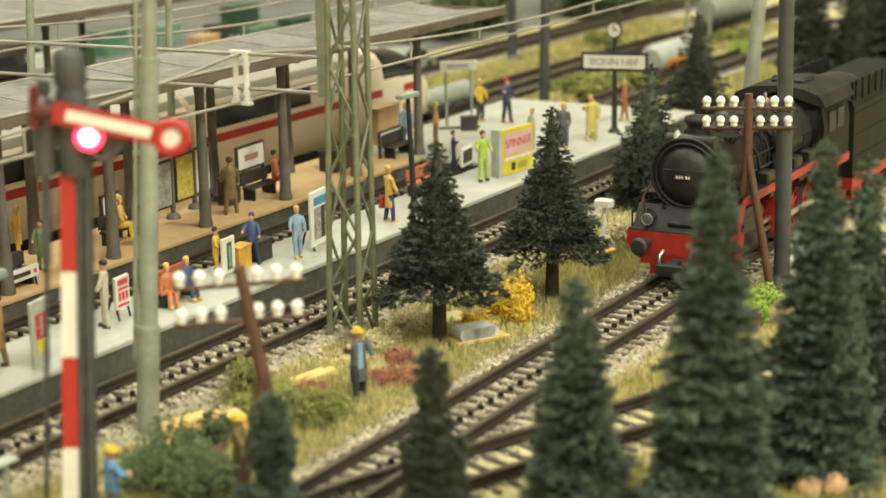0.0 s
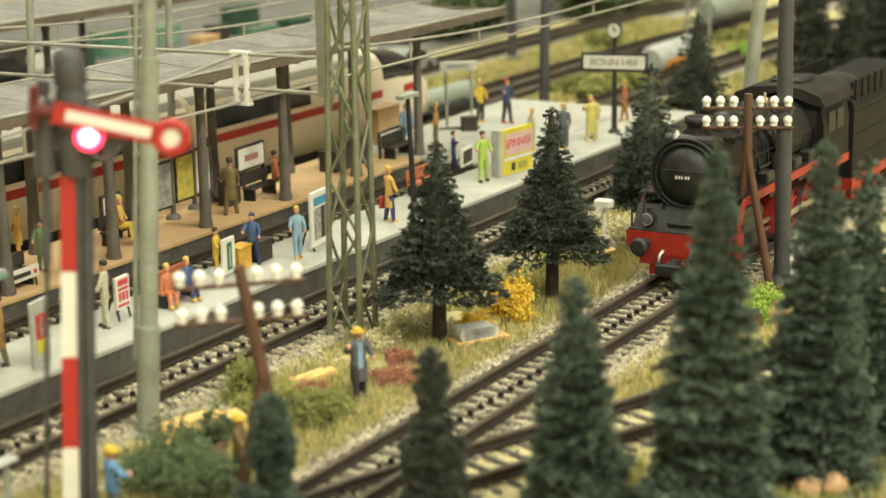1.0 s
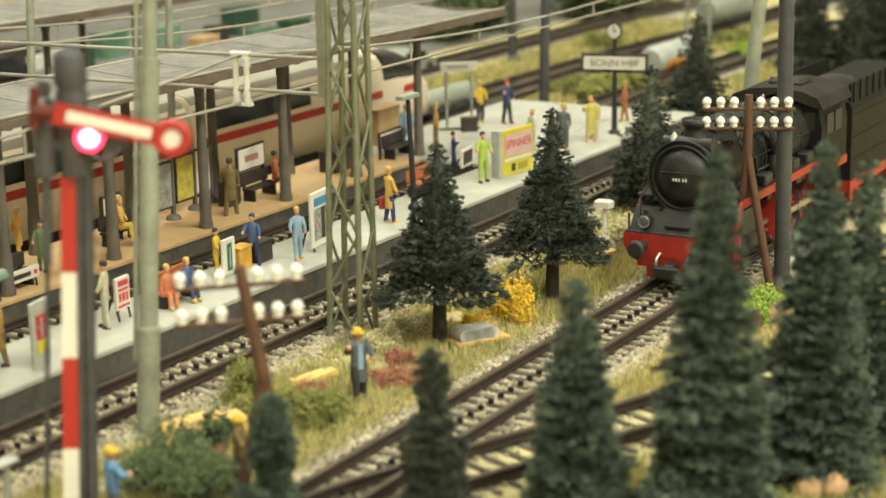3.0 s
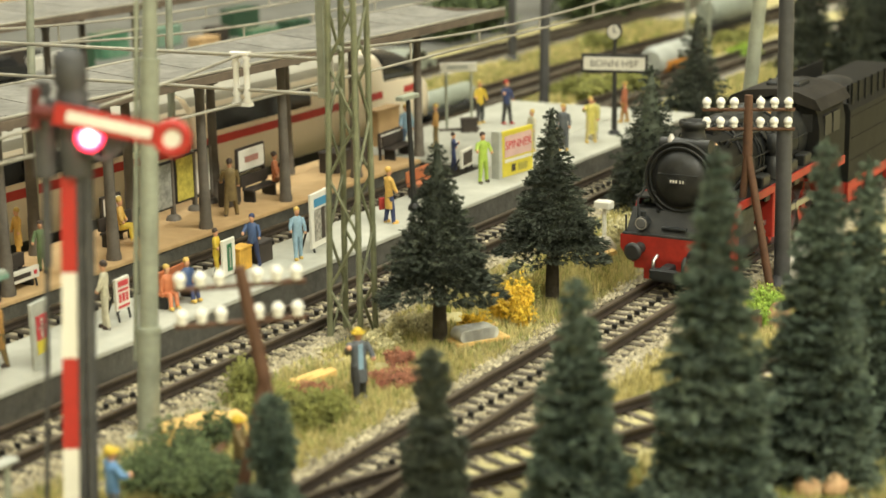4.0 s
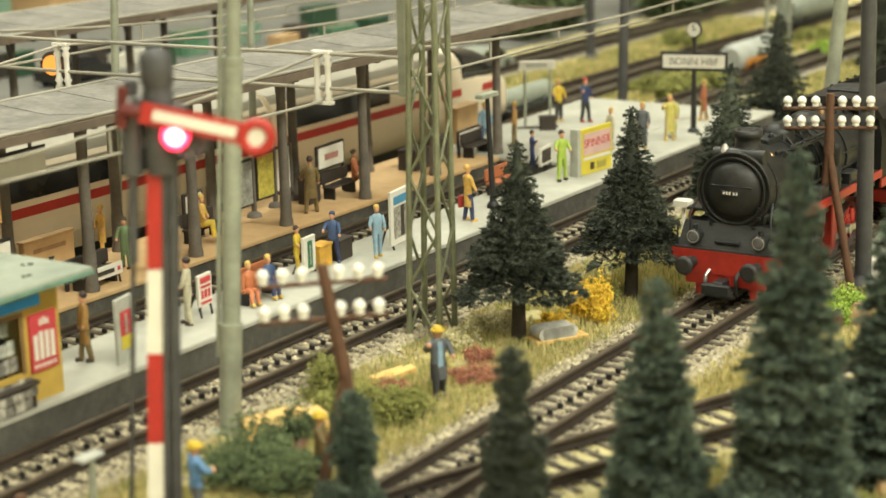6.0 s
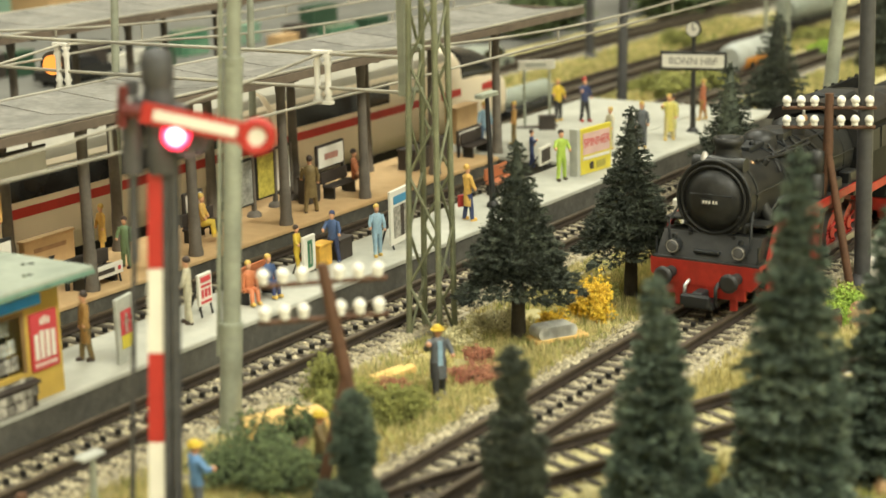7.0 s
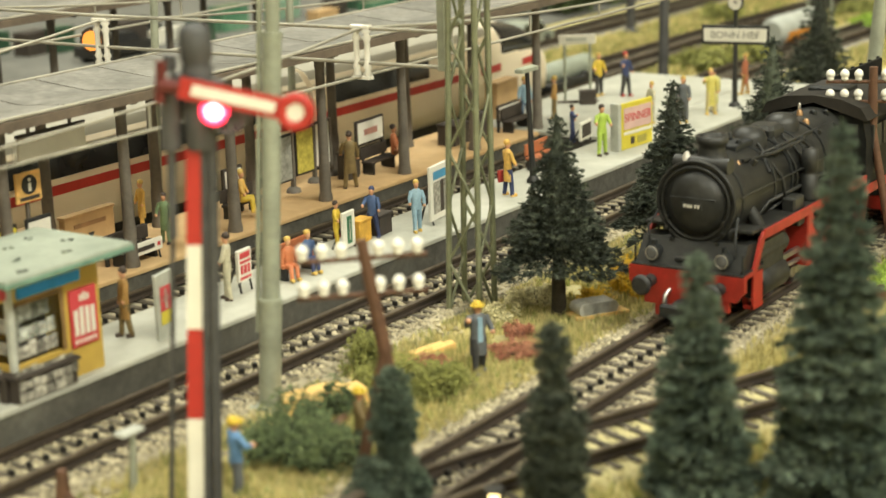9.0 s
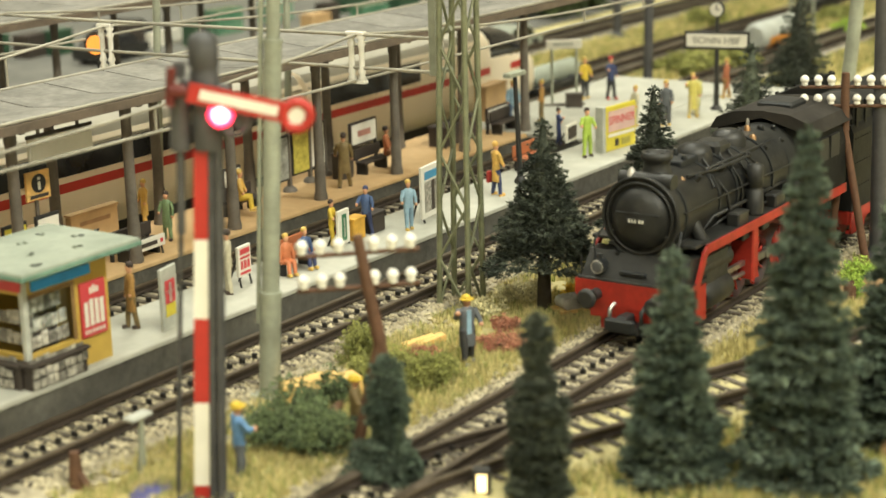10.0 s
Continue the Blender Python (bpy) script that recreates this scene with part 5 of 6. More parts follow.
        tagged(part("magazine_rack", p, PAPER, k, "row of small magazine covers"), kind="stuff")
    for xx, z in ((x0 - 3.4, 0.5), (x0 - 3.5, 3.3), (x0 - 2.0, 6.9), (x0 + 4.0, 9.0), (x0 + 4.6, 14.0)):
        p = Mesh()
        y = y0 + 2
        while y < y1 - 5:
            wd = rr.uniform(1.5, 2.4)
            hh = rr.uniform(1.9, 2.5) if z < 6 else (rr.uniform(0.5, 1.4) if z < 8 else rr.uniform(2.8, 3.8))
            p.box(xx - 0.3, xx, y, y + wd, z, z + hh)
            y += wd + rr.uniform(0.1, 0.4)
        tagged(part("magazine_rack", p, PAPER, k, "row of small magazine covers"), kind="stuff")
    part("window_frame", Mesh().box(283.8, 285.0, y0 - 0.3, y0 - 0.02, 8.0, 23.2).box(x0 + 1.7, 283.8, y0 - 0.3, y0 - 0.02, 22.2, 23.2), KIOSKBROWN, k, "brown window frame")
    part("window_glass", Mesh().box(x0 + 1.7, 284.9, y0 + 0.5, y0 + 0.7, 13.0, 23.1), KGLASS, k).visible_shadow = False
    part("rear_board", Mesh().box(x0 + 5.5, 285, y0 + 6.5, y0 + 7.5, 0, 26), DARKBOX, k)


KIOSKRIM = mat("kiosk_rim_green", (0.14, 0.25, 0.19), 0.6, size=8, fine=0.15)
STRIPBLUE = mat("kiosk_strip_blue", (0.03, 0.29, 0.72), 0.5, size=5, var=0.12)
KIOSKBROWN = mat("kiosk_frame_brown", (0.20, 0.12, 0.045), 0.6, size=5)
KGLASS = glass_mat("kiosk_glass")
kiosk()


def easel(name, label, x, y, rz, w, h, z0, face, extras, legs=True):
    """A free-standing board; extras: coloured fields as (u0, u1, v0, v1, material)."""
    s = thing(name, label, "sign", at(x, y, 12, rz))
    part("board", sheet(0, 0, z0, w, h, 1.0), face, s)
    for u0, u1, v0, v1, mt in extras:
        part("field", Mesh().box(u0, u1, -0.68, -0.52, z0 + v0, z0 + v1), mt, s)
    if legs:
        q = Mesh()
        for u in (-w * 0.4, w * 0.4):
            q.tube([(u, 0.2, z0 + 1), (u, -0.6, 0)], 0.35, 6)
            q.tube([(u, 0.6, z0 + h * 0.6), (u * 1.1, 4.0, 0)], 0.35, 6)
        part("stand", q, BLACK, s)
    return s


easel("advertising_sign", "pale advertising board with a red, white and yellow picture", 322.5, 306.6, 12, 8.2, 17.2, 0.0, FRAMEGREY,
      [(-2.4, 2.6, 7.2, 13.6, BOARDRED), (-2.4, 2.6, 3.6, 7.0, BOARDYEL), (-0.5, 0.9, 7.6, 12.8, BOARDWHITE), (-1.5, 1.9, 9.8, 10.9, BOARDWHITE)], False)
easel("notice_sign", "small red and white notice board on legs", 365, 315.5, 6, 6.6, 9.0, 3.2, BOARDWHITE,
      [(-2.4, 2.4, 5.2, 5.9, BOARDRED), (-2.4, 2.4, 6.6, 8.2, BOARDRED), (-2.2, -1.2, 2.2, 4.6, BOARDRED), (-0.6, 0.6, 2.2, 4.6, BOARDRED), (1.2, 2.2, 2.2, 4.6, BOARDRED), (-2.6, 2.6, 0.6, 1.3, BOARDRED)])
easel("timetable_sign", "narrow white board with a green stripe", 416.4, 317.4, 5, 6.8, 11.0, 0.6, BOARDWHITE,
      [(-1.3, 1.3, 1.2, 9.6, BOARDGREEN), (-0.5, 0.5, 2.2, 8.4, BOARDWHITE)])
easel("poster_stand", "white framed poster stand with a blue-topped picture", 457.6, 311.6, 8, 14.0, 17.5, 1.4, BOARDWHITE,
      [(-5.0, 5.0, 13.0, 15.6, BOARDBLUE), (-5.0, -0.4, 2.0, 12.2, PAPER), (0.0, 2.2, 2.0, 12.2, DARKBOX), (2.6, 5.0, 2.0, 12.2, PAPER)])
easel("picture_frame", "white framed dark picture board", 588, 331.0, 8, 11.5, 7.0, 1.6, BOARDWHITE, [(-4.6, 4.6, 1.0, 6.0, DARKBOX)])
bb = easel("billboard", "large yellow billboard with a red printed word", 589.8, 310.2, -6.5, 21.5, 17.5, 0.2, BOARDYEL,
           [(-8.6, 9.6, 7.4, 15.6, mat("poster_pink", (0.62, 0.42, 0.38), 0.5, size=6, var=0.1)), (-8.6, 9.6, 5.4, 6.6, BOARDWHITE), (-4, -1.5, 1.4, 4.2, DARKBOX), (0.5, 6.5, 1.2, 4.0, mat("poster_olive", (0.34, 0.30, 0.06), 0.5))], False)
part("side_frame", Mesh().box(-12.6, -10.6, -1.0, 3.0, 0, 18.2, 0.3), FRAMEGREY, bb, "pale grey frame")
lettering("SPINNER", 4.6, BOARDRED, bb, at(0.5, -0.75, 11.9, 0, 90))


FADED = mat("faded_lettering", (0.22, 0.21, 0.18), 0.6)


def station_board():
    s = thing("station_name_board", "black-framed white station name board on a black post", "sign", at(682.3, 311.6, 12))
    part("post", Mesh().tube([(0, 0, 0), (0.2, 0, 44)], [1.25, 0.8], 10), BLACK, s)
    part("foot", Mesh().lathe(0, 0, [(2.6, 0), (2.4, 1.0), (1.3, 2.0)], 10), BLACK, s)
    b = part("frame", Mesh().box(-0.6, 0.7, -14.2, 14.2, 26.2, 34.2, 0.2), BLACK, s, "black frame")
    b.matrix_local = at(0, 0, 0, 13)
    f = part("face", Mesh().box(-0.9, -0.62, -13.2, 13.2, 27.4, 33.0), BOARDWHITE, s, "white face")
    f.matrix_local = at(0, 0, 0, 13)
    lettering("BONN HBF", 4.2, FADED, s, at(-0.98, -0.25, 30.1, 13) @ pose(0, 0, 0, 90, 0, -90))
    c = part("clock_case", Mesh().tube([(0.8, 0, 43.6), (-0.8, 0, 43.6)], 3.35, 24), BLACK, s, "round black clock case")
    part("clock_face", Mesh().tube([(-0.82, 0, 43.6), (-1.0, 0, 43.6)], 2.95, 24), BOARDWHITE, c, "white dial")
    part("clock_pointers", Mesh().box(-1.15, -1.05, -0.2, 0.2, 43.4, 46.0).box(-1.15, -1.05, -1.4, 0.2, 43.4, 43.9), BLACK, c)


station_board()


def bench(x, y, rz, seat_mat, label, sign=None, z=12):
    b = thing("bench", label, "bench", at(x, y, z, rz))
    part("seat", Mesh().box(-9, 9, -2.4, 2.4, 4.2, 5.0, 0.2), seat_mat, b)
    part("backrest", Mesh().box(-9, 9, 2.2, 2.9, 5.4, 9.6, 0.2), seat_mat, b)
    for u in (-7, 7):
        part("leg", Mesh().box(u - 0.5, u + 0.5, -2.0, 2.6, 0, 4.2).box(u - 0.5, u + 0.5, 2.2, 2.8, 4.2, 6), BLACK, b)
    if sign:
        w, h, z0 = sign
        s = part("sign_board", Mesh().box(-w / 2, w / 2, 3.2, 4.2, z0, z0 + h, 0.2), BOARDWHITE, b, "white sign board with pale bars")
        part("sign_frame", Mesh().box(-w / 2 - 0.8, w / 2 + 0.8, 3.4, 4.6, z0 - 0.8, z0 + h + 0.8, 0.2), DARKBOX, s)
        part("sign_bar", Mesh().box(-w * 0.28, w * 0.25, 3.05, 3.18, z0 + h * 0.35, z0 + h * 0.65), mat("faded_bar", (0.40, 0.20, 0.16), 0.6), s)
        for u in (-w / 2, w / 2):
            part("sign_post", Mesh().box(u - 0.5, u + 0.5, 3.4, 4.4, 0, z0), BLACK, s)


bench(385.5, 313.5, 4, BENCHRED, "orange-red bench with two seated figures")
bench(543, 323.6, 4, BENCHRED, "empty orange bench on the grey platform")
bench(512, 374, 4, DARKBOX, "dark bench below a framed sign", (17, 7.5, 11))
bench(600, 369, 4, DARKBOX, "dark bench below a white sign", (17, 5, 5))
bench(436, 375, 4, DARKBOX, "dark bench with a seated figure below a blue sign", (9, 6, 9))
bench(375, 366, 3, DARKBOX, "dark bench backed by a long white sign", (17, 5.5, 3))
es = thing("destination_sign", "wide white sign on two grey posts at the platform's end", "sign", at(664, 377, 12, -52))
part("board", Mesh().box(-8, 8, -0.6, 0.6, 25.5, 29.5, 0.2), BOARDWHITE, es)
part("text_bar", Mesh().box(-5, 4, -0.8, -0.62, 26.8, 28.2), FRAMEGREY, es)
for u in (-5.5, 5.5):
    part("post", Mesh().tube([(u, 0, 0.6), (u, 0, 25.5)], 0.6, 8), MASTGREY, es)
part("base_bar", Mesh().box(-9, 9, -1.2, 1.2, 0, 0.9, 0.2), POST, es)


def case_box(x, y, rz, w, d, h, material, label, name="luggage_box", z=12, lid=True):
    b = thing(name, label, "box", at(x, y, z, rz))
    part("body", Mesh().box(-w / 2, w / 2, -d / 2, d / 2, 0, h, 0.3), material, b)
    if lid:
        part("lid", Mesh().box(-w / 2 - 0.3, w / 2 + 0.3, -d / 2 - 0.3, d / 2 + 0.3, h, h + 0.7, 0.2), material, b)
    return b


case_box(425.5, 319.5, 5, 7, 4, 6.5, mat("orange_case", (0.62, 0.35, 0.05), 0.6, size=5), "orange luggage case on the platform")
case_box(436, 320, 5, 8, 5, 6.0, DARKBOX, "black luggage trunk on the platform")
case_box(662, 371, -52, 7, 4, 5.5, DARKBOX, "dark brown trunk below the destination sign")
case_box(566, 377, 3, 12, 8, 7.5, DARKBOX, "dark wooden crate below the canopy")
case_box(583, 378, 3, 10, 8, 8.5, DARKBOX, "dark wooden crate below the canopy")
case_box(624, 391, 2, 18, 6, 14.5, TANBOX, "pale wooden box beside the train")
case_box(497, 377, 3, 7, 5, 9, DARKBOX, "black trunk beside the bench")
case_box(650, 322, 3, 10, 5, 6, DARKBOX, "dark luggage on the platform")
pb = case_box(381, 391.5, 1, 22, 2.5, 11, TANBOX, "pale brown partition board with a dark triangle mark")
part("triangle_mark", Mesh().extrude_y([(-1.3, 5.0), (0, 3.0), (1.3, 5.0)], -1.75, -1.4), BLACK, pb)
part("text_bar", Mesh().box(-7, 7, -1.45, -1.28, 7.2, 8.6), mat("faded_ink", (0.30, 0.17, 0.08), 0.7), pb)
case_box(355, 391.5, 1, 20, 2.5, 11, TANBOX, "pale brown partition board on the tan platform")


def panel_ad(x, y, rz, mt, label):
    p = thing("poster_board", label, "poster board", at(x, y, 12, rz))
    part("board", sheet(0, 0, 4.5, 11, 16.5, 1.0), BLACK, p)
    part("poster", sheet(0, -0.65, 5.2, 9.8, 15.0, 0.25, 0), mt, p, "printed poster with mottled pattern")
    part("post", Mesh().box(5.6, 7.0, -0.8, 0.8, 0, 21, 0.2), POST, p)
    part("foot", Mesh().lathe(6.3, 0, [(2.8, 0), (2.4, 1.2), (1.2, 2.0)], 10), POST, p)


panel_ad(464, 380.5, 4, mat("poster_grey_print", (0.16, 0.17, 0.15), 0.6, size=2.4, col2=(0.45, 0.46, 0.42)), "grey printed poster panel below the canopy")
panel_ad(480, 383.5, 4, mat("poster_yellow_print", (0.30, 0.26, 0.04), 0.6, size=2.4, col2=(0.66, 0.58, 0.12)), "yellow printed poster panel below the canopy")
panel_ad(492, 385.5, 4, BOARDWHITE, "white poster panel below the canopy")

wc = thing("hanging_sign", "square cream pictogram sign with a dark round mark", "sign", at(338, 369.5, 12))
part("board", sheet(0, 0, 26, 9.5, 8.5, 0.9), mat("sign_cream", (0.74, 0.45, 0.15), 0.5), wc)
part("mark", Mesh().tube([(0, -0.5, 30.9), (0, -0.7, 30.9)], 2.8, 20), BLACK, wc, "dark round mark")
part("mark_bar", Mesh().box(-0.5, 0.5, -0.85, -0.72, 29.0, 31.4).box(-0.5, 0.5, -0.85, -0.72, 31.9, 32.8), BOARDWHITE, wc)
part("text_bar", Mesh().box(-3.6, 3.6, -0.62, -0.5, 26.6, 27.6), DARKBOX, wc)
part("post", Mesh().box(-0.5, 0.5, 0.5, 1.3, 0, 27), POST, wc)
easel("notice_board", "dark framed notice board with a yellow sheet", 327, 369, 3, 10, 12, 9, BLACK, [(-4.4, 4.4, 1, 11, BOARDYEL)])
easel("notice_board", "dark framed notice board with a pale sheet", 341, 370, 3, 10, 12, 9, BLACK, [(-4.4, 4.4, 1, 11, BOARDWHITE)])


# ---- plants, timber and small things by the tracks ----
def bush(x, y, r, h, needles, label, seed, n=700, leaf=0.85, name="bush"):
    n = int(n * 2.2) if leaf < 1 and n < 3000 else n
    b = thing(name, label, "bush", at(x, y, ground_z(x, y) - 0.9))
    rr = random.Random(seed)
    st = Mesh()
    for i in range(7):
        a = rr.uniform(0, 6.28)
        st.tube([(0, 0, 0), (0.5 * r * math.cos(a), 0.5 * r * math.sin(a), h * rr.uniform(0.5, 0.8))], [0.5, 0.2], 5)
    part("stems", st, TRUNK, b)
    v, f = [], []
    lobes = [(rr.uniform(-0.68, 0.68) * r, rr.uniform(-0.68, 0.68) * r, rr.uniform(0.2, 0.72) * h, rr.uniform(0.18, 0.52)) for _ in range(16)]
    for i in range(n):
        lx, ly, lz, lr = rr.choice(lobes)
        d = Vector((rr.gauss(0, 1), rr.gauss(0, 1), rr.gauss(0, 1))).normalized()
        q = rr.uniform(0.45, 1.2)
        c = Vector((lx + d.x * lr * r * q, ly + d.y * lr * r * q, max(0.4, lz + d.z * lr * h * q)))
        for k in range(4):
            e = Vector((rr.gauss(0, 1), rr.gauss(0, 1), rr.gauss(0, 1))).normalized()
            s = e.orthogonal().normalized() * leaf * 0.34
            o = len(v)
            L = e * leaf * rr.uniform(0.7, 1.2)
            v += [tuple(c - s * 0.6), tuple(c + L * 0.5 - s), tuple(c + L), tuple(c + L * 0.5 + s)]
            f.append((o, o + 1, o + 2, o + 3))
    part("foliage", Mesh().add(v, f), needles, b)


LEAFDARK = mat("dark_leaf", (0.048, 0.074, 0.030), 0.8, size=6, col2=(0.14, 0.18, 0.07), island=0.7)
LEAFOLIVE = mat("olive_leaf", (0.14, 0.15, 0.03), 0.8, size=10, col2=(0.27, 0.27, 0.07), island=0.5)
LEAFYEL = mat("yellow_leaf", (0.62, 0.38, 0.02), 0.7, size=8, col2=(0.80, 0.58, 0.04), island=0.3)
LEAFRED = mat("red_leaf", (0.26, 0.07, 0.045), 0.8, size=8, col2=(0.46, 0.24, 0.13), island=0.6)
LEAFSTRAW = mat("straw_leaf", (0.54, 0.49, 0.25), 0.85, size=10, col2=(0.72, 0.66, 0.40), island=0.35)
LEAFBRIGHT = mat("bright_green_leaf", (0.20, 0.34, 0.04), 0.8, size=10, col2=(0.40, 0.52, 0.08), island=0.4)
bush(293.4, 240.5, 15, 10.5, LEAFDARK, "dense dark green bush beside the worker figure", 31, 6000, 0.85)
bush(346, 242, 11.5, 8.5, LEAFOLIVE, "olive green bush by the worker figure", 33, 1600)
bush(337, 252, 6, 8, LEAFOLIVE, "small olive green leafy bush", 34, 600)
bush(352, 264, 7, 12, LEAFOLIVE, "tall olive green bush at the ballast edge", 35, 900)
bush(321, 250.5, 6, 8, LEAFDARK, "low dark green bush by the planks", 36, 500)
bush(380, 238, 8.5, 4.2, LEAFRED, "low dull red bush", 37, 900, 0.6)
bush(392, 243, 4.5, 5.5, LEAFRED, "low dull red bush", 38, 500, 0.6)
bush(361, 251, 6, 3.4, LEAFRED, "flat reddish ground cover", 39, 350)
bush(446, 236, 7.5, 12, LEAFYEL, "bright yellow flowering bush", 40, 1000)
bush(434, 241, 5.0, 5, LEAFYEL, "yellow flowering bush, low", 41, 350)
bush(458, 240, 5.5, 8, LEAFOLIVE, "olive bush beside the yellow one", 42, 500)
bush(424, 255, 8, 6.5, LEAFSTRAW, "straw-coloured dome of dry scrub", 43, 700)
bush(404, 258, 6, 6.0, LEAFSTRAW, "straw-coloured dry scrub on the bank", 44, 500)
bush(545, 244, 9, 10, LEAFSTRAW, "straw-coloured dry scrub by the track", 45, 800)
bush(835, 400, 18, 9, LEAFOLIVE, "far olive green hedge bush", 46, 1500, 2.4)
bush(855, 385, 16, 10, LEAFOLIVE, "far olive green bush", 47, 900, 2.4)
bush(1010, 470, 15, 8, LEAFOLIVE, "far green bush in the field", 48, 1300, 3)
bush(1010, 376, 9, 7, LEAFBRIGHT, "far bright green bush", 49, 900, 2.6)
bush(1060, 400, 14, 8, LEAFOLIVE, "far olive green field bush", 50, 900, 2.6)
bush(476, 170, 6, 10, LEAFBRIGHT, "yellow-green bush on the rocks", 51, 500)
bush(500, 176, 6, 6, LEAFOLIVE, "olive bush by the hut", 52, 400)
bush(700, 404, 9, 6, LEAFSTRAW, "dry scrub beside the platform's end", 53, 500)


def timber(x, y, rz, w, d, h, label, n=2, tilt=0):
    t = thing("plank_stack", label, "planks", at(x, y, ground_z(x, y) - 0.5))
    for i in range(n):
        part("plank", Mesh().box(-w / 2, w / 2, -d / 2, d / 2, 0, h, 0.2), PLANK, t, "", at(i * 1.4, -i * d * 0.9, i * 0.25, rz + i * 9, 0, tilt))


timber(323, 259.5, -40, 15, 6.6, 5.0, "fresh orange planks lying on the ballast edge", 2, -6)
timber(371.5, 258.5, -36, 9.5, 3.0, 2.0, "fresh yellow planks leaning on the grass", 2, -10)
timber(524, 245, -38, 13, 3.2, 1.6, "fresh plank lying by the track", 1, -12)
timber(433, 238.6, 2, 12, 1.6, 0.8, "thin yellow planks in the grass", 2)
lg = thing("log", "brown log lying in the grass", "log", at(309, 243.5, 0.5, 18), Mesh().tube([(-11, 0, 1.2), (11, 0, 1.4)], [1.5, 1.3], 10), (WOODPOLE,))
pal = thing("pallet", "pale board carrying grey corrugated sheets", "pallet", at(421.5, 235.5, 1.4, -32))
part("board", Mesh().box(-7.5, 9.5, -3.6, 3.6, -0.2, 0.8, 0.2), PLANK, pal)
for i in range(9):
    part("sheet", Mesh().tube([(-4.5 + i * 1.1, -3.0, 2.4), (-4.5 + i * 1.1, 3.0, 2.4)], 1.9, 8), mat("grey_sheet", (0.55, 0.55, 0.50), 0.6) if i == 0 else bpy.data.materials["grey_sheet"], pal)


def rock(name, x, y, z, r, h, material, label, seed):
    rr = random.Random(seed)
    m = Mesh().ball(0, 0, h * 0.35, r, r * 0.85, h * 0.65, 9, 6)
    m.v = [(a * rr.uniform(0.8, 1.15), b * rr.uniform(0.8, 1.15), max(-0.5, c * rr.uniform(0.85, 1.1))) for a, b, c in m.v]
    m.smooth = [False] * len(m.f)
    return thing(name, label, "rock", at(x, y, z, seed * 50 % 360), m, (material,))


ROCKTAN = mat("tan_rock", (0.42, 0.24, 0.12), 0.9, size=5, col2=(0.58, 0.40, 0.22), bump=0.4, bsize=1.5)
ROCKPALE = mat("pale_rock", (0.55, 0.50, 0.40), 0.9, size=5, bump=0.4, bsize=1.5)
rock("rock", 468, 175, -0.4, 4.5, 8, ROCKTAN, "tan rock with a rusty tinge", 61)
rock("rock", 476, 165, -0.4, 4.5, 8, ROCKTAN, "tan rock with a rusty tinge", 62)
rock("rock", 470, 170, -0.4, 2.2, 7, WOODPOLE, "dark brown rock between the tan ones", 63)
rock("rock", 357, 116, -0.4, 3.6, 4.6, ROCKTAN, "rounded orange-tan rock by the firs", 64)
rock("rock", 359.6, 111, -0.4, 3.9, 5, ROCKTAN, "rounded orange-tan rock by the firs", 65)
rock("rock", 533, 247, -0.4, 5.5, 7, ROCKPALE, "pale rock by the track", 66)
rock("rock", 765, 305, -0.4, 8, 8, ROCKTAN, "tan rock behind the firs", 67)
rock("rock", 430, 153, -0.4, 6, 2.6, ROCKPALE, "flat pale rock beside the siding", 68)

mk = thing("track_marker", "small white T-shaped track marker post", "marker post", at(540, 250.3, 0))
part("post", Mesh().tube([(0, 0, -0.5), (0, 0, 14.5)], [0.9, 0.7], 8), BOARDWHITE, mk)
part("head", Mesh().box(-2.2, 1.8, -3, 3, 14.5, 17, 0.4), BOARDWHITE, mk)
mk2 = thing("track_marker", "pale grey plate on a thin post by the ballast", "marker post", at(262, 262.5, -0.5))
part("post", Mesh().tube([(0, 0, -0.5), (0.6, -0.4, 14)], [1.1, 0.6], 8), MASTGREY, mk2)
part("plate", Mesh().box(-3.4, 3.4, -1.7, 1.7, 14, 14.8, 0.3), FRAMEGREY, mk2)
mk3 = thing("fence_post", "short dark brown post near the track", "post", at(248, 269.5, -0.5))
part("post", Mesh().tube([(0, 0, -0.5), (0, 0, 9)], [2.0, 1.2], 8), WOODPOLE, mk3)
part("stub", Mesh().tube([(0.5, -3.5, -0.5), (0, -1, 4)], [1.2, 0.9], 8), WOODPOLE, mk3)
bl = thing("tarpaulin", "small dark blue tarpaulin on the grass", "tarpaulin", at(253, 251, -0.4, 20), Mesh().ball(0, 0, 0.4, 7.5, 5.5, 2.2, 14, 8), (paint((0.06, 0.06, 0.22)),))
hut = thing("concrete_culvert", "pale grey sloping concrete block beside the engine's track", "concrete block", at(524, 176, 0, 10))
part("block", Mesh().extrude_y([(-9, -0.5), (30, -0.5), (30, 9), (4, 9)], -9, 5), CONCRETE, hut)
part("box", Mesh().box(-6, -1, -1, 4, 2, 9, 0.3), BOARDWHITE, hut, "small white box")
ln = thing("turnout_lantern", "small black turnout lantern with a glowing pane", "lantern", at(288, 185.5, 0, 30))
part("case", Mesh().box(-1.6, 1.6, -2, 2, -0.5, 7, 0.3), BLACK, ln)
part("pane", Mesh().box(-1.75, -1.62, -1.1, 1.1, 2.0, 6.0), glow("lantern_pane", (1.0, 0.75, 0.35), 2.5), ln, "glowing pane")
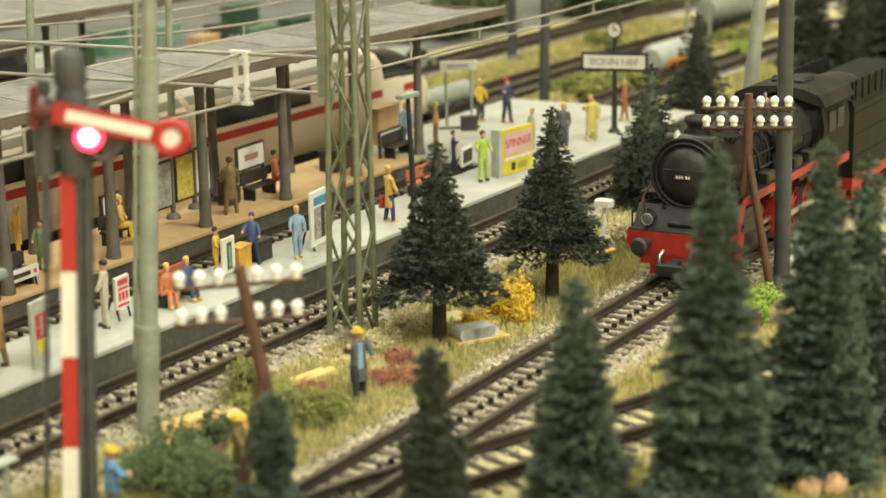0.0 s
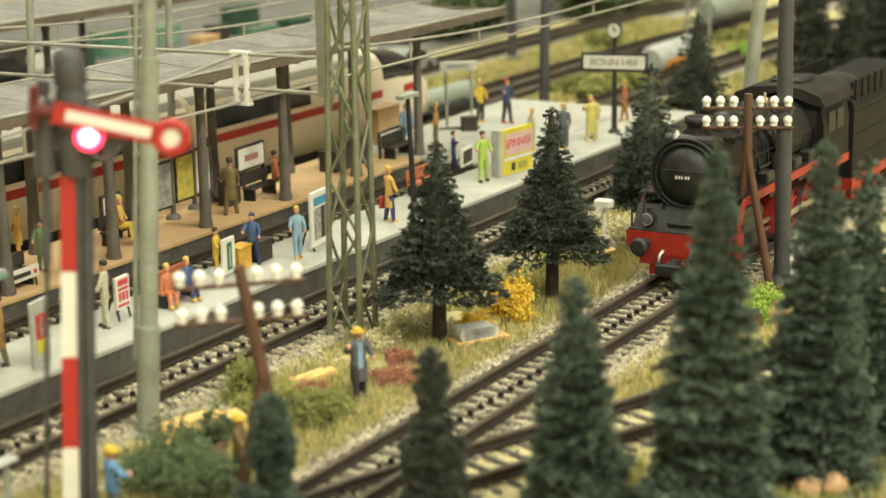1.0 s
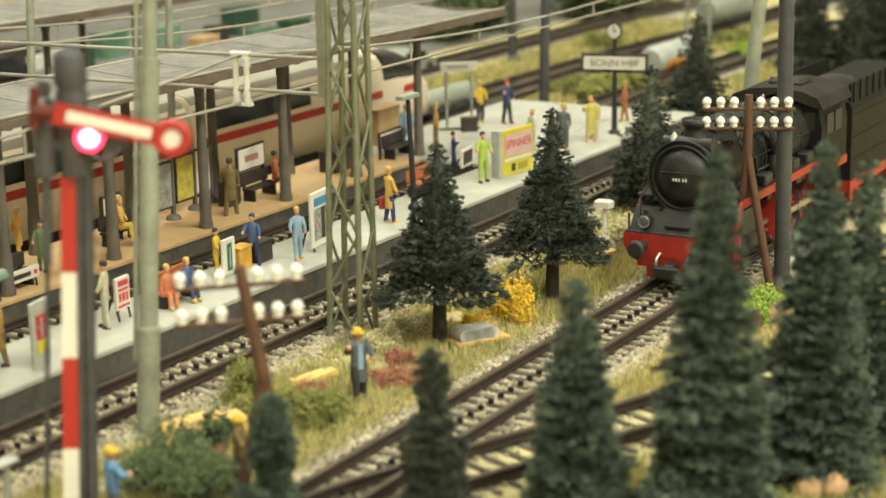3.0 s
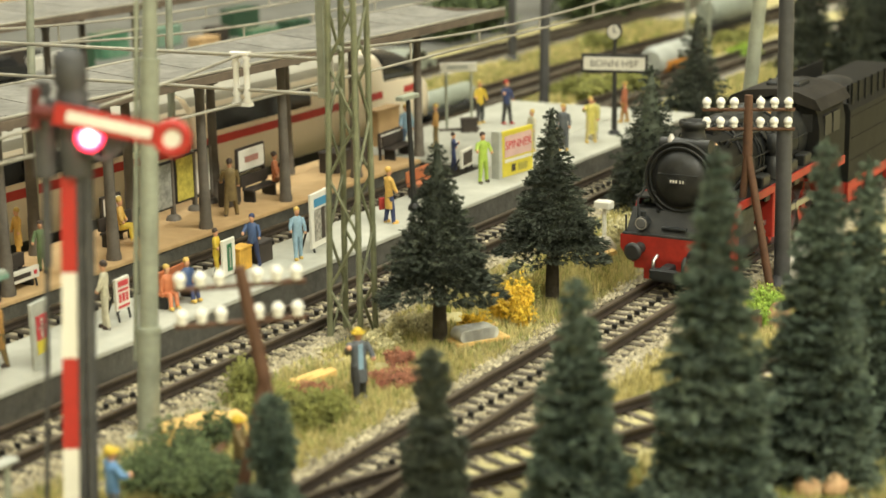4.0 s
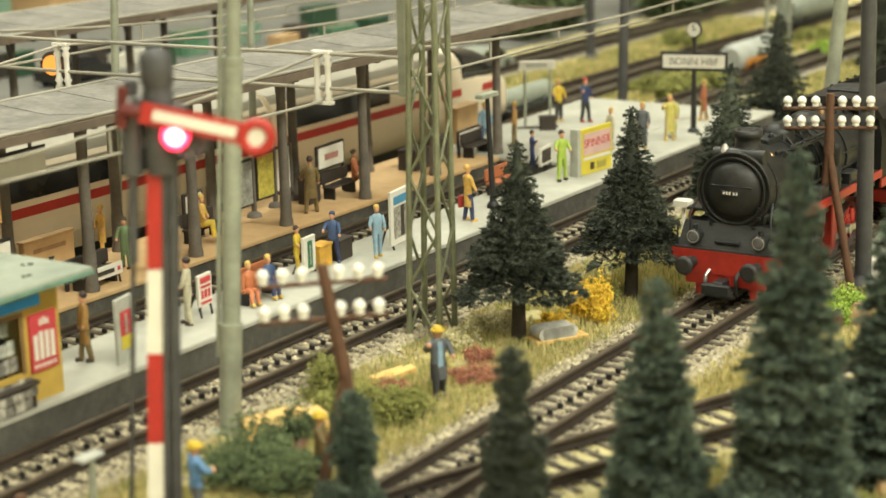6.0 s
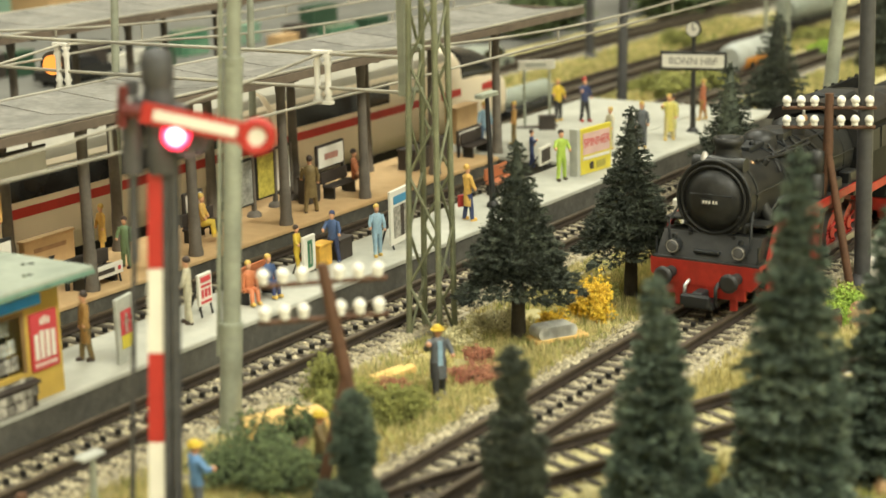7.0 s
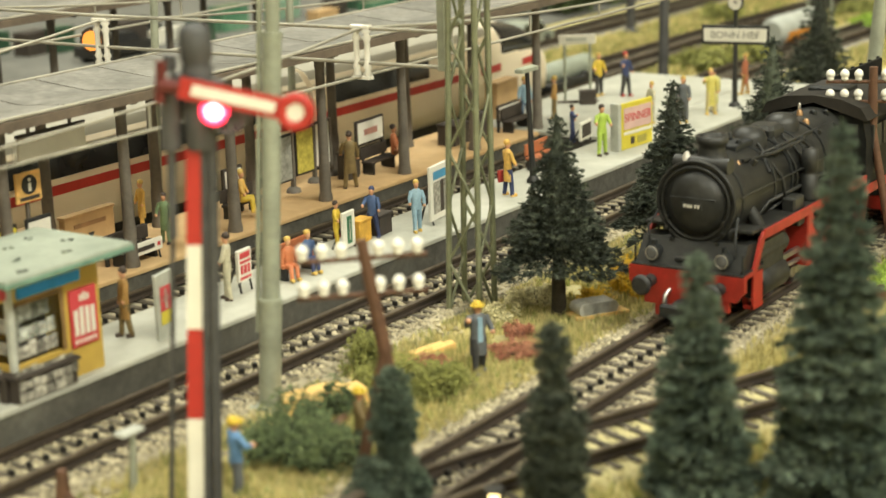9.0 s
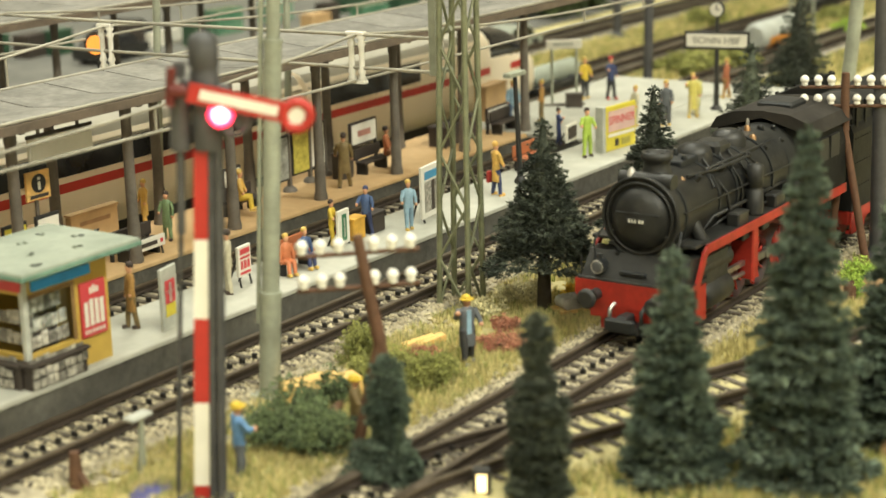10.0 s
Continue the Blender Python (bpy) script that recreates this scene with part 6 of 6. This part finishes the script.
easel("direction_board", "long low white board with a dark bar and red marks", 376, 363.2, 3, 15.8, 3.6, 2.6, BOARDWHITE,
      [(-3.6, 3.8, 1.1, 2.4, DARKBOX), (-6.6, -5.4, 1.2, 2.4, BOARDRED), (5.4, 6.6, 1.2, 2.4, BOARDRED)])


# ---- far side: coaches, wagons, road and wood ----
GLASSGREEN = mat("glossy_green", (0.05, 0.16, 0.09), 0.18, size=14, col2=(0.16, 0.30, 0.20), coat=0.5)
COACHGREEN = mat("coach_green", (0.030, 0.075, 0.042), 0.5, size=20, var=0.15)
TEAL = mat("pale_green_panel", (0.20, 0.32, 0.24), 0.5, size=20, var=0.1)


YARD = ((723, 808, 20, 12, 12, COACHGREEN, "green painted crate in the far yard"), (734, 784, 22, 12, 13, DARKBOX, "dark brown crate in the far yard"),
        (748, 776, 16, 10, 14, COACHGREEN, "green painted crate in the far yard"), (700, 800, 20, 12, 14, DARKBOX, "dark brown crate in the far yard"),
        (803, 741, 30, 4, 8, BOARDWHITE, "long white crate standing in the far yard"), (811, 721, 16, 10, 13, COACHGREEN, "green painted crate in the far yard"),
        (883, 683, 20, 10, 12, TANBOX, "brown wooden crate in the far yard"), (905, 690, 14, 10, 16, DARKBOX, "dark brown crate in the far yard"),
        (927, 672, 26, 12, 13, GLASSGREEN, "glossy green container in the far yard"), (961, 669, 22, 12, 15, COACHGREEN, "green painted container in the far yard"),
        (1005, 668, 18, 10, 8, TEAL, "pale green container in the far yard"), (860, 740, 24, 12, 15, GLASSGREEN, "glossy green container in the far yard"),
        (920, 745, 24, 12, 12, TEAL, "pale green container in the far yard"), (985, 730, 30, 12, 18, COACHGREEN, "green painted container in the far yard"),
        (1040, 650, 26, 10, 12, BOARDWHITE, "white container in the far yard"), (762, 735, 22, 12, 18, DARKBOX, "dark brown crate in the far yard"))
for bx, by, bw, bd, bh, mt, words in YARD:
    case_box(bx, by, rnd.uniform(-5, 8), bw, bd, bh, mt, words, "yard_crate", 0.4)


def tank_wagon(x, y, rz, upper, lower, label, length=80, zc=25.0, rad=13.0):
    t = thing("tank_wagon", label, "wagon", at(x, y, 0, rz))
    h = length / 2
    part("tank", Mesh().tube([(-h, 0, zc), (-h + 3, 0, zc), (h - 3, 0, zc), (h, 0, zc)], [rad * 0.7, rad, rad, rad * 0.7], 24), upper, t)
    part("lower_band", Mesh().extrude_x([((rad + 0.3) * math.cos(a), zc + (rad + 0.3) * math.sin(a)) for a in [math.pi * (1.0 + i / 12) for i in range(13)]], -h + 4, h - 4), lower, t)
    part("underframe", Mesh().box(-h - 4, h + 4, -8, 8, zc - rad - 1.5, zc - rad + 1.5, 0.5), BLACK, t)
    for u in (-h + 14, h - 14):
        w = Mesh()
        for s in (-8.2, 8.2):
            w.tube([(u, s * 0.8 - 1.2, 7.5), (u, s * 0.8 + 1.2, 7.5)], 2.6, 14)
        part("wheel", w, BLACK, t)


TANKWHITE, TANKORANGE, TANKGREY = mat("tank_white", (0.38, 0.40, 0.37), 0.5, size=30), mat("tank_orange", (0.62, 0.25, 0.03), 0.5, size=30), mat("tank_grey", (0.27, 0.30, 0.25), 0.5, size=30)
tank_wagon(923, 386, -1.3, TANKWHITE, TANKORANGE, "white and orange tank wagon in the field", 56, 11.5, 8)
tank_wagon(1130, 430, -3, TANKGREY, TANKGREY, "pale grey tank wagon in the distance", 80, 16, 9)
tank_wagon(742, 428, 0, TANKGREY, TANKGREY, "grey-green tank wagon in front of the express train", 46, 12, 5)




def car(x, y, rz, body, label):
    c = thing("car", label, "car", at(x, y, 0.4, rz))
    part("body", Mesh().extrude_y([(-24, 3), (24, 3), (24.5, 8), (15, 9.2), (9, 15), (-12, 15.4), (-20, 10), (-24.5, 9)], -9, 9), body, c)
    part("glass", Mesh().extrude_y([(13.5, 9.4), (8.4, 14.4), (-11.4, 14.8), (-18, 10)], -9.2, 9.2), WINDOW, c)
    for u in (-15, 15):
        w = Mesh()
        for s in (-8.4, 8.4):
            w.tube([(u, s - 1.2, 3.4), (u, s + 1.2, 3.4)], 3.6, 14)
        part("wheel", w, BLACK, c)


for i, (x, y) in enumerate(((742, 727), (858, 523), (796, 768), (1000, 600))):
    car(x, y, 4, (BLACK, TANKGREY, BLACK, TANKGREY)[i], ("black model car parked by the tracks", "grey model car parked by the tracks", "black model car parked by the tracks", "pale model car parked in the distance")[i])
road = thing("road", "grey paved yard beyond the far platform", "road", mesh=Mesh().box(-100, 2200, 562, 1850, -0.5, 0.4), mats=(ASPHALT,), kind="structure")
thing("street", "grey paved street between the canopies", "road", mesh=Mesh().box(100, 735, 450, 504, -0.5, 0.4), mats=(ASPHALT,), kind="structure")
STALLS = ((452, 0, COACHGREEN, "green"), (486, 1, BOARDWHITE, "white"), (521, 0, DARKBOX, "dark brown"), (560, 1, COACHGREEN, "green"), (596, 0, BOARDWHITE, "white"), (628, 1, TEAL, "pale green"), (652, 0, TANBOX, "pale brown"))
for sx, k, mt, word in STALLS:
    case_box(sx, 530 + 9 * k, 2, 22 + 5 * k, 5, 20 - 4 * k, mt, word + " stall board standing on the far platform", "stall_board")
for sx, sy, coat in ((470, 489, REDC), (508, 492, LBLUE), (545, 488, YEL), (580, 494, NAVY), (610, 487, CREAMC), (640, 490, ORANGE)):
    figurine(sx, sy + 33, 12, 60 + sx, "painted figure waiting on the far platform", coat, GREYC, HAIRD, 19)
amber = thing("warning_lamp", "round amber warning lamp glowing between the canopies", "lamp", at(449, 451, 0))
part("post", Mesh().tube([(1.4, 0, -0.5), (1.4, 0, 62)], 0.9, 8), BLACK, amber)
part("head", Mesh().tube([(2.6, 0.8, 64), (0.2, 0, 64)], 4.8, 20), DARKBOX, amber)
part("lens", Mesh().tube([(0.1, 0, 64), (-0.6, -0.2, 64)], 3.5, 20), glow("amber_glass", (1.0, 0.36, 0.06), 0.55), amber, "glowing amber lens")

for x0, mt, word in ((640, COACHGREEN, "dark green"), (850, TEAL, "pale green"), (1070, TANBOX, "brown"), (1290, COACHGREEN, "dark green")):
    case_box(x0, 1010, 3, 190, 60, 46, mt, word + " goods shed beyond the yard", "goods_shed", 3)
near = thing("hanging_board", "long white board hung below the near canopy", "sign", at(-2, 368, 0))
part("board", Mesh().box(336, 362, -0.5, 0.5, 50, 56.5, 0.2), BOARDWHITE, near)
part("board_rim", Mesh().box(335.6, 362.4, -0.3, 0.4, 56.6, 57.6, 0.1), DARKBOX, near)
part("hanger", Mesh().box(340, 341, -0.3, 0.3, 57.6, 64).box(356, 357, -0.3, 0.3, 57.6, 64), POST, near)
wood = random.Random(12)
spots = [(968, 322, 66), (985, 300, 66), (1000, 283, 74), (1030, 305, 72), (1060, 280, 76), (1005, 262, 72), (1090, 300, 72), (1120, 265, 78), (1050, 245, 76), (1180, 300, 80)]
for i, (x, y, h) in enumerate(spots):
    fir(x, y, h, h * 0.26, "dark model fir in the far wood", 70 + i, 2200, FIRDARK, base=0.05, size=4.6)
for i, (x, y, h) in enumerate(((1150, 545, 60), (1180, 560, 66), (1220, 540, 62), (1260, 560, 70), (1010, 575, 52), (1060, 590, 58))):
    bush(x, y, h * 0.42, h * 0.8, LEAFDARK, "far dark leafy tree", 90 + i, 1300, 4.5, "leafy_tree")


# ---- loose stuff: stones and grass ----
def stones(label, seed, n, place, r0=0.45, r1=0.95):
    rr = random.Random(seed)
    v, f = [], []
    base = [(1, 0, 0), (0, 1, 0), (-1, 0, 0), (0, -1, 0), (0, 0, 0.8), (0, 0, -0.8)]
    tri = [(0, 1, 4), (1, 2, 4), (2, 3, 4), (3, 0, 4), (1, 0, 5), (2, 1, 5), (3, 2, 5), (0, 3, 5)]
    for i in range(n):
        x, y, z = place(rr)
        r, a, o = rr.uniform(r0, r1), rr.uniform(0, 6.28), len(v)
        ca, sa, sx, sy = math.cos(a), math.sin(a), rr.uniform(0.7, 1.3), rr.uniform(0.7, 1.2)
        v += [(x + r * (p * sx * ca - q * sy * sa), y + r * (p * sx * sa + q * sy * ca), z + r * s) for p, q, s in base]
        f += [tuple(o + k for k in t) for t in tri]
    thing("ballast_stones", label, "ballast", mesh=Mesh().add(v, f), mats=(STONE,), kind="stuff")


def bed_place(yc, x0, x1, half=17.0):
    def place(rr):
        w = rr.uniform(-half, half) if rr.random() < 0.6 else rr.choice((-1, 1)) * rr.uniform(10, half + 4)
        z = 1.75 if abs(w) < 15.5 else 1.6 - (abs(w) - 15.5) * 0.45
        return x0 + (x1 - x0) * rr.random() ** 1.3, yc + w, z + rr.uniform(-0.2, 0.35)
    return place


stones("pale grey ballast stones between the rails of the engine's track", 1, 9000, bed_place(TRACK_LOCO, 250, 640))
stones("pale grey ballast stones along the platform track", 2, 10000, bed_place(TRACK_PLAT, 240, 640))
stones("pale ballast stones between the platforms", 3, 3000, bed_place(342.5, 300, 600, 11))
stones("pale gravel strewn beside the platform track", 4, 1700, lambda r: (250 + 330 * r.random(), 267.5 + r.gauss(0, 2.8), ground_z(300, 266) + r.uniform(-0.4, 0.2)), 0.4, 1.2)
stones("pale gravel strewn beside the engine's track", 5, 2400, lambda r: (270 + 330 * r.random(), 224 + r.gauss(0, 1.9), r.uniform(-0.4, 0.6)), 0.4, 1.1)
def siding_place(r):
    x = 300 + 240 * r.random()
    w = r.uniform(-19, 19)
    return x, siding(x)[1] + w, (1.9 if abs(w) < 15 else 1.0) + r.uniform(-0.3, 0.3)


stones("pale gravel in the siding's ballast bed", 6, 1500, siding_place, 0.4, 0.9)


def grass(label, seed, n, place, material, h0=1.6, h1=3.8, w=0.22):
    rr = random.Random(seed)
    v, f = [], []
    for i in range(n):
        x, y = place(rr)
        z = ground_z(x, y) - 0.8
        for k in range(6):
            a, h, q = rr.uniform(0, 6.28), rr.uniform(h0, h1), rr.uniform(0.2, 1.4)
            px, py = x + rr.uniform(-0.5, 0.5), y + rr.uniform(-0.5, 0.5)
            b, o = a + 1.57, len(v)
            v += [(px - w * math.cos(b), py - w * math.sin(b), z), (px + w * math.cos(b), py + w * math.sin(b), z), (px + q * math.cos(a), py + q * math.sin(a), z + h)]
            f.append((o, o + 1, o + 2))
    thing("grass", label, "grass", mesh=Mesh().add(v, f), mats=(material,), kind="stuff")


def mid(rr):
    while True:
        x, y = 240 + 402 * rr.random(), rr.uniform(223.5, 270.5)
        if noise.noise((x / 16, y / 9, 1)) > -0.2 - 0.3 * (y < 252):
            return x, y


def front(rr):
    while True:
        x, y = rr.uniform(300, 520), rr.uniform(95, 176)
        ys = siding(x)[1]
        if abs(y - ys) > 15:
            return x, y


def wedge(rr):
    x = rr.uniform(365, 520)
    return x, rr.uniform(min(186, siding(x)[1] + 15), 187)


grass("straw-coloured static grass between the tracks", 1, 17000, mid, STRAW, 1.2, 3.4, 0.16)
grass("green tufts in the grass between the tracks", 2, 2600, mid, GREENGRASS, 1.6, 3.4)
grass("straw and green grass below the firs", 3, 6500, front, STRAW)
grass("green tufts below the firs", 4, 2600, front, GREENGRASS)
grass("yellow grass in the wedge of the turnout", 5, 2500, wedge, STRAW)
grass("yellow-green field grass beyond the platforms", 6, 9000, lambda r: (r.uniform(740, 1150), r.choice((r.uniform(396, 422), r.uniform(462, 500), r.uniform(318, 350)))), STRAW, 2, 5, 0.7)
grass("green field grass beyond the platforms", 7, 3500, lambda r: (r.uniform(740, 1150), r.choice((r.uniform(396, 422), r.uniform(462, 500), r.uniform(318, 350)))), GREENGRASS, 2, 5, 0.7)


# ---- what moves ----
def motions():
    walk(ENGINE, [(t, at(x, TRACK_LOCO, 0)) for t, x in ENGINE_ROWS])
    turn = [(t, (x - 499.4) / 7.6) for t, x in ENGINE_ROWS]
    for w, x in zip(WHEELS, AXLES):
        walk(w, [(t, at(x, 0, 12.6, 0, 0, math.degrees(a))) for t, a in turn])
    for q in RODS:
        walk(q, [(t, at(3.9 * math.cos(a), 0, 12.6 - 3.9 * math.sin(a))) for t, a in turn])


motions()
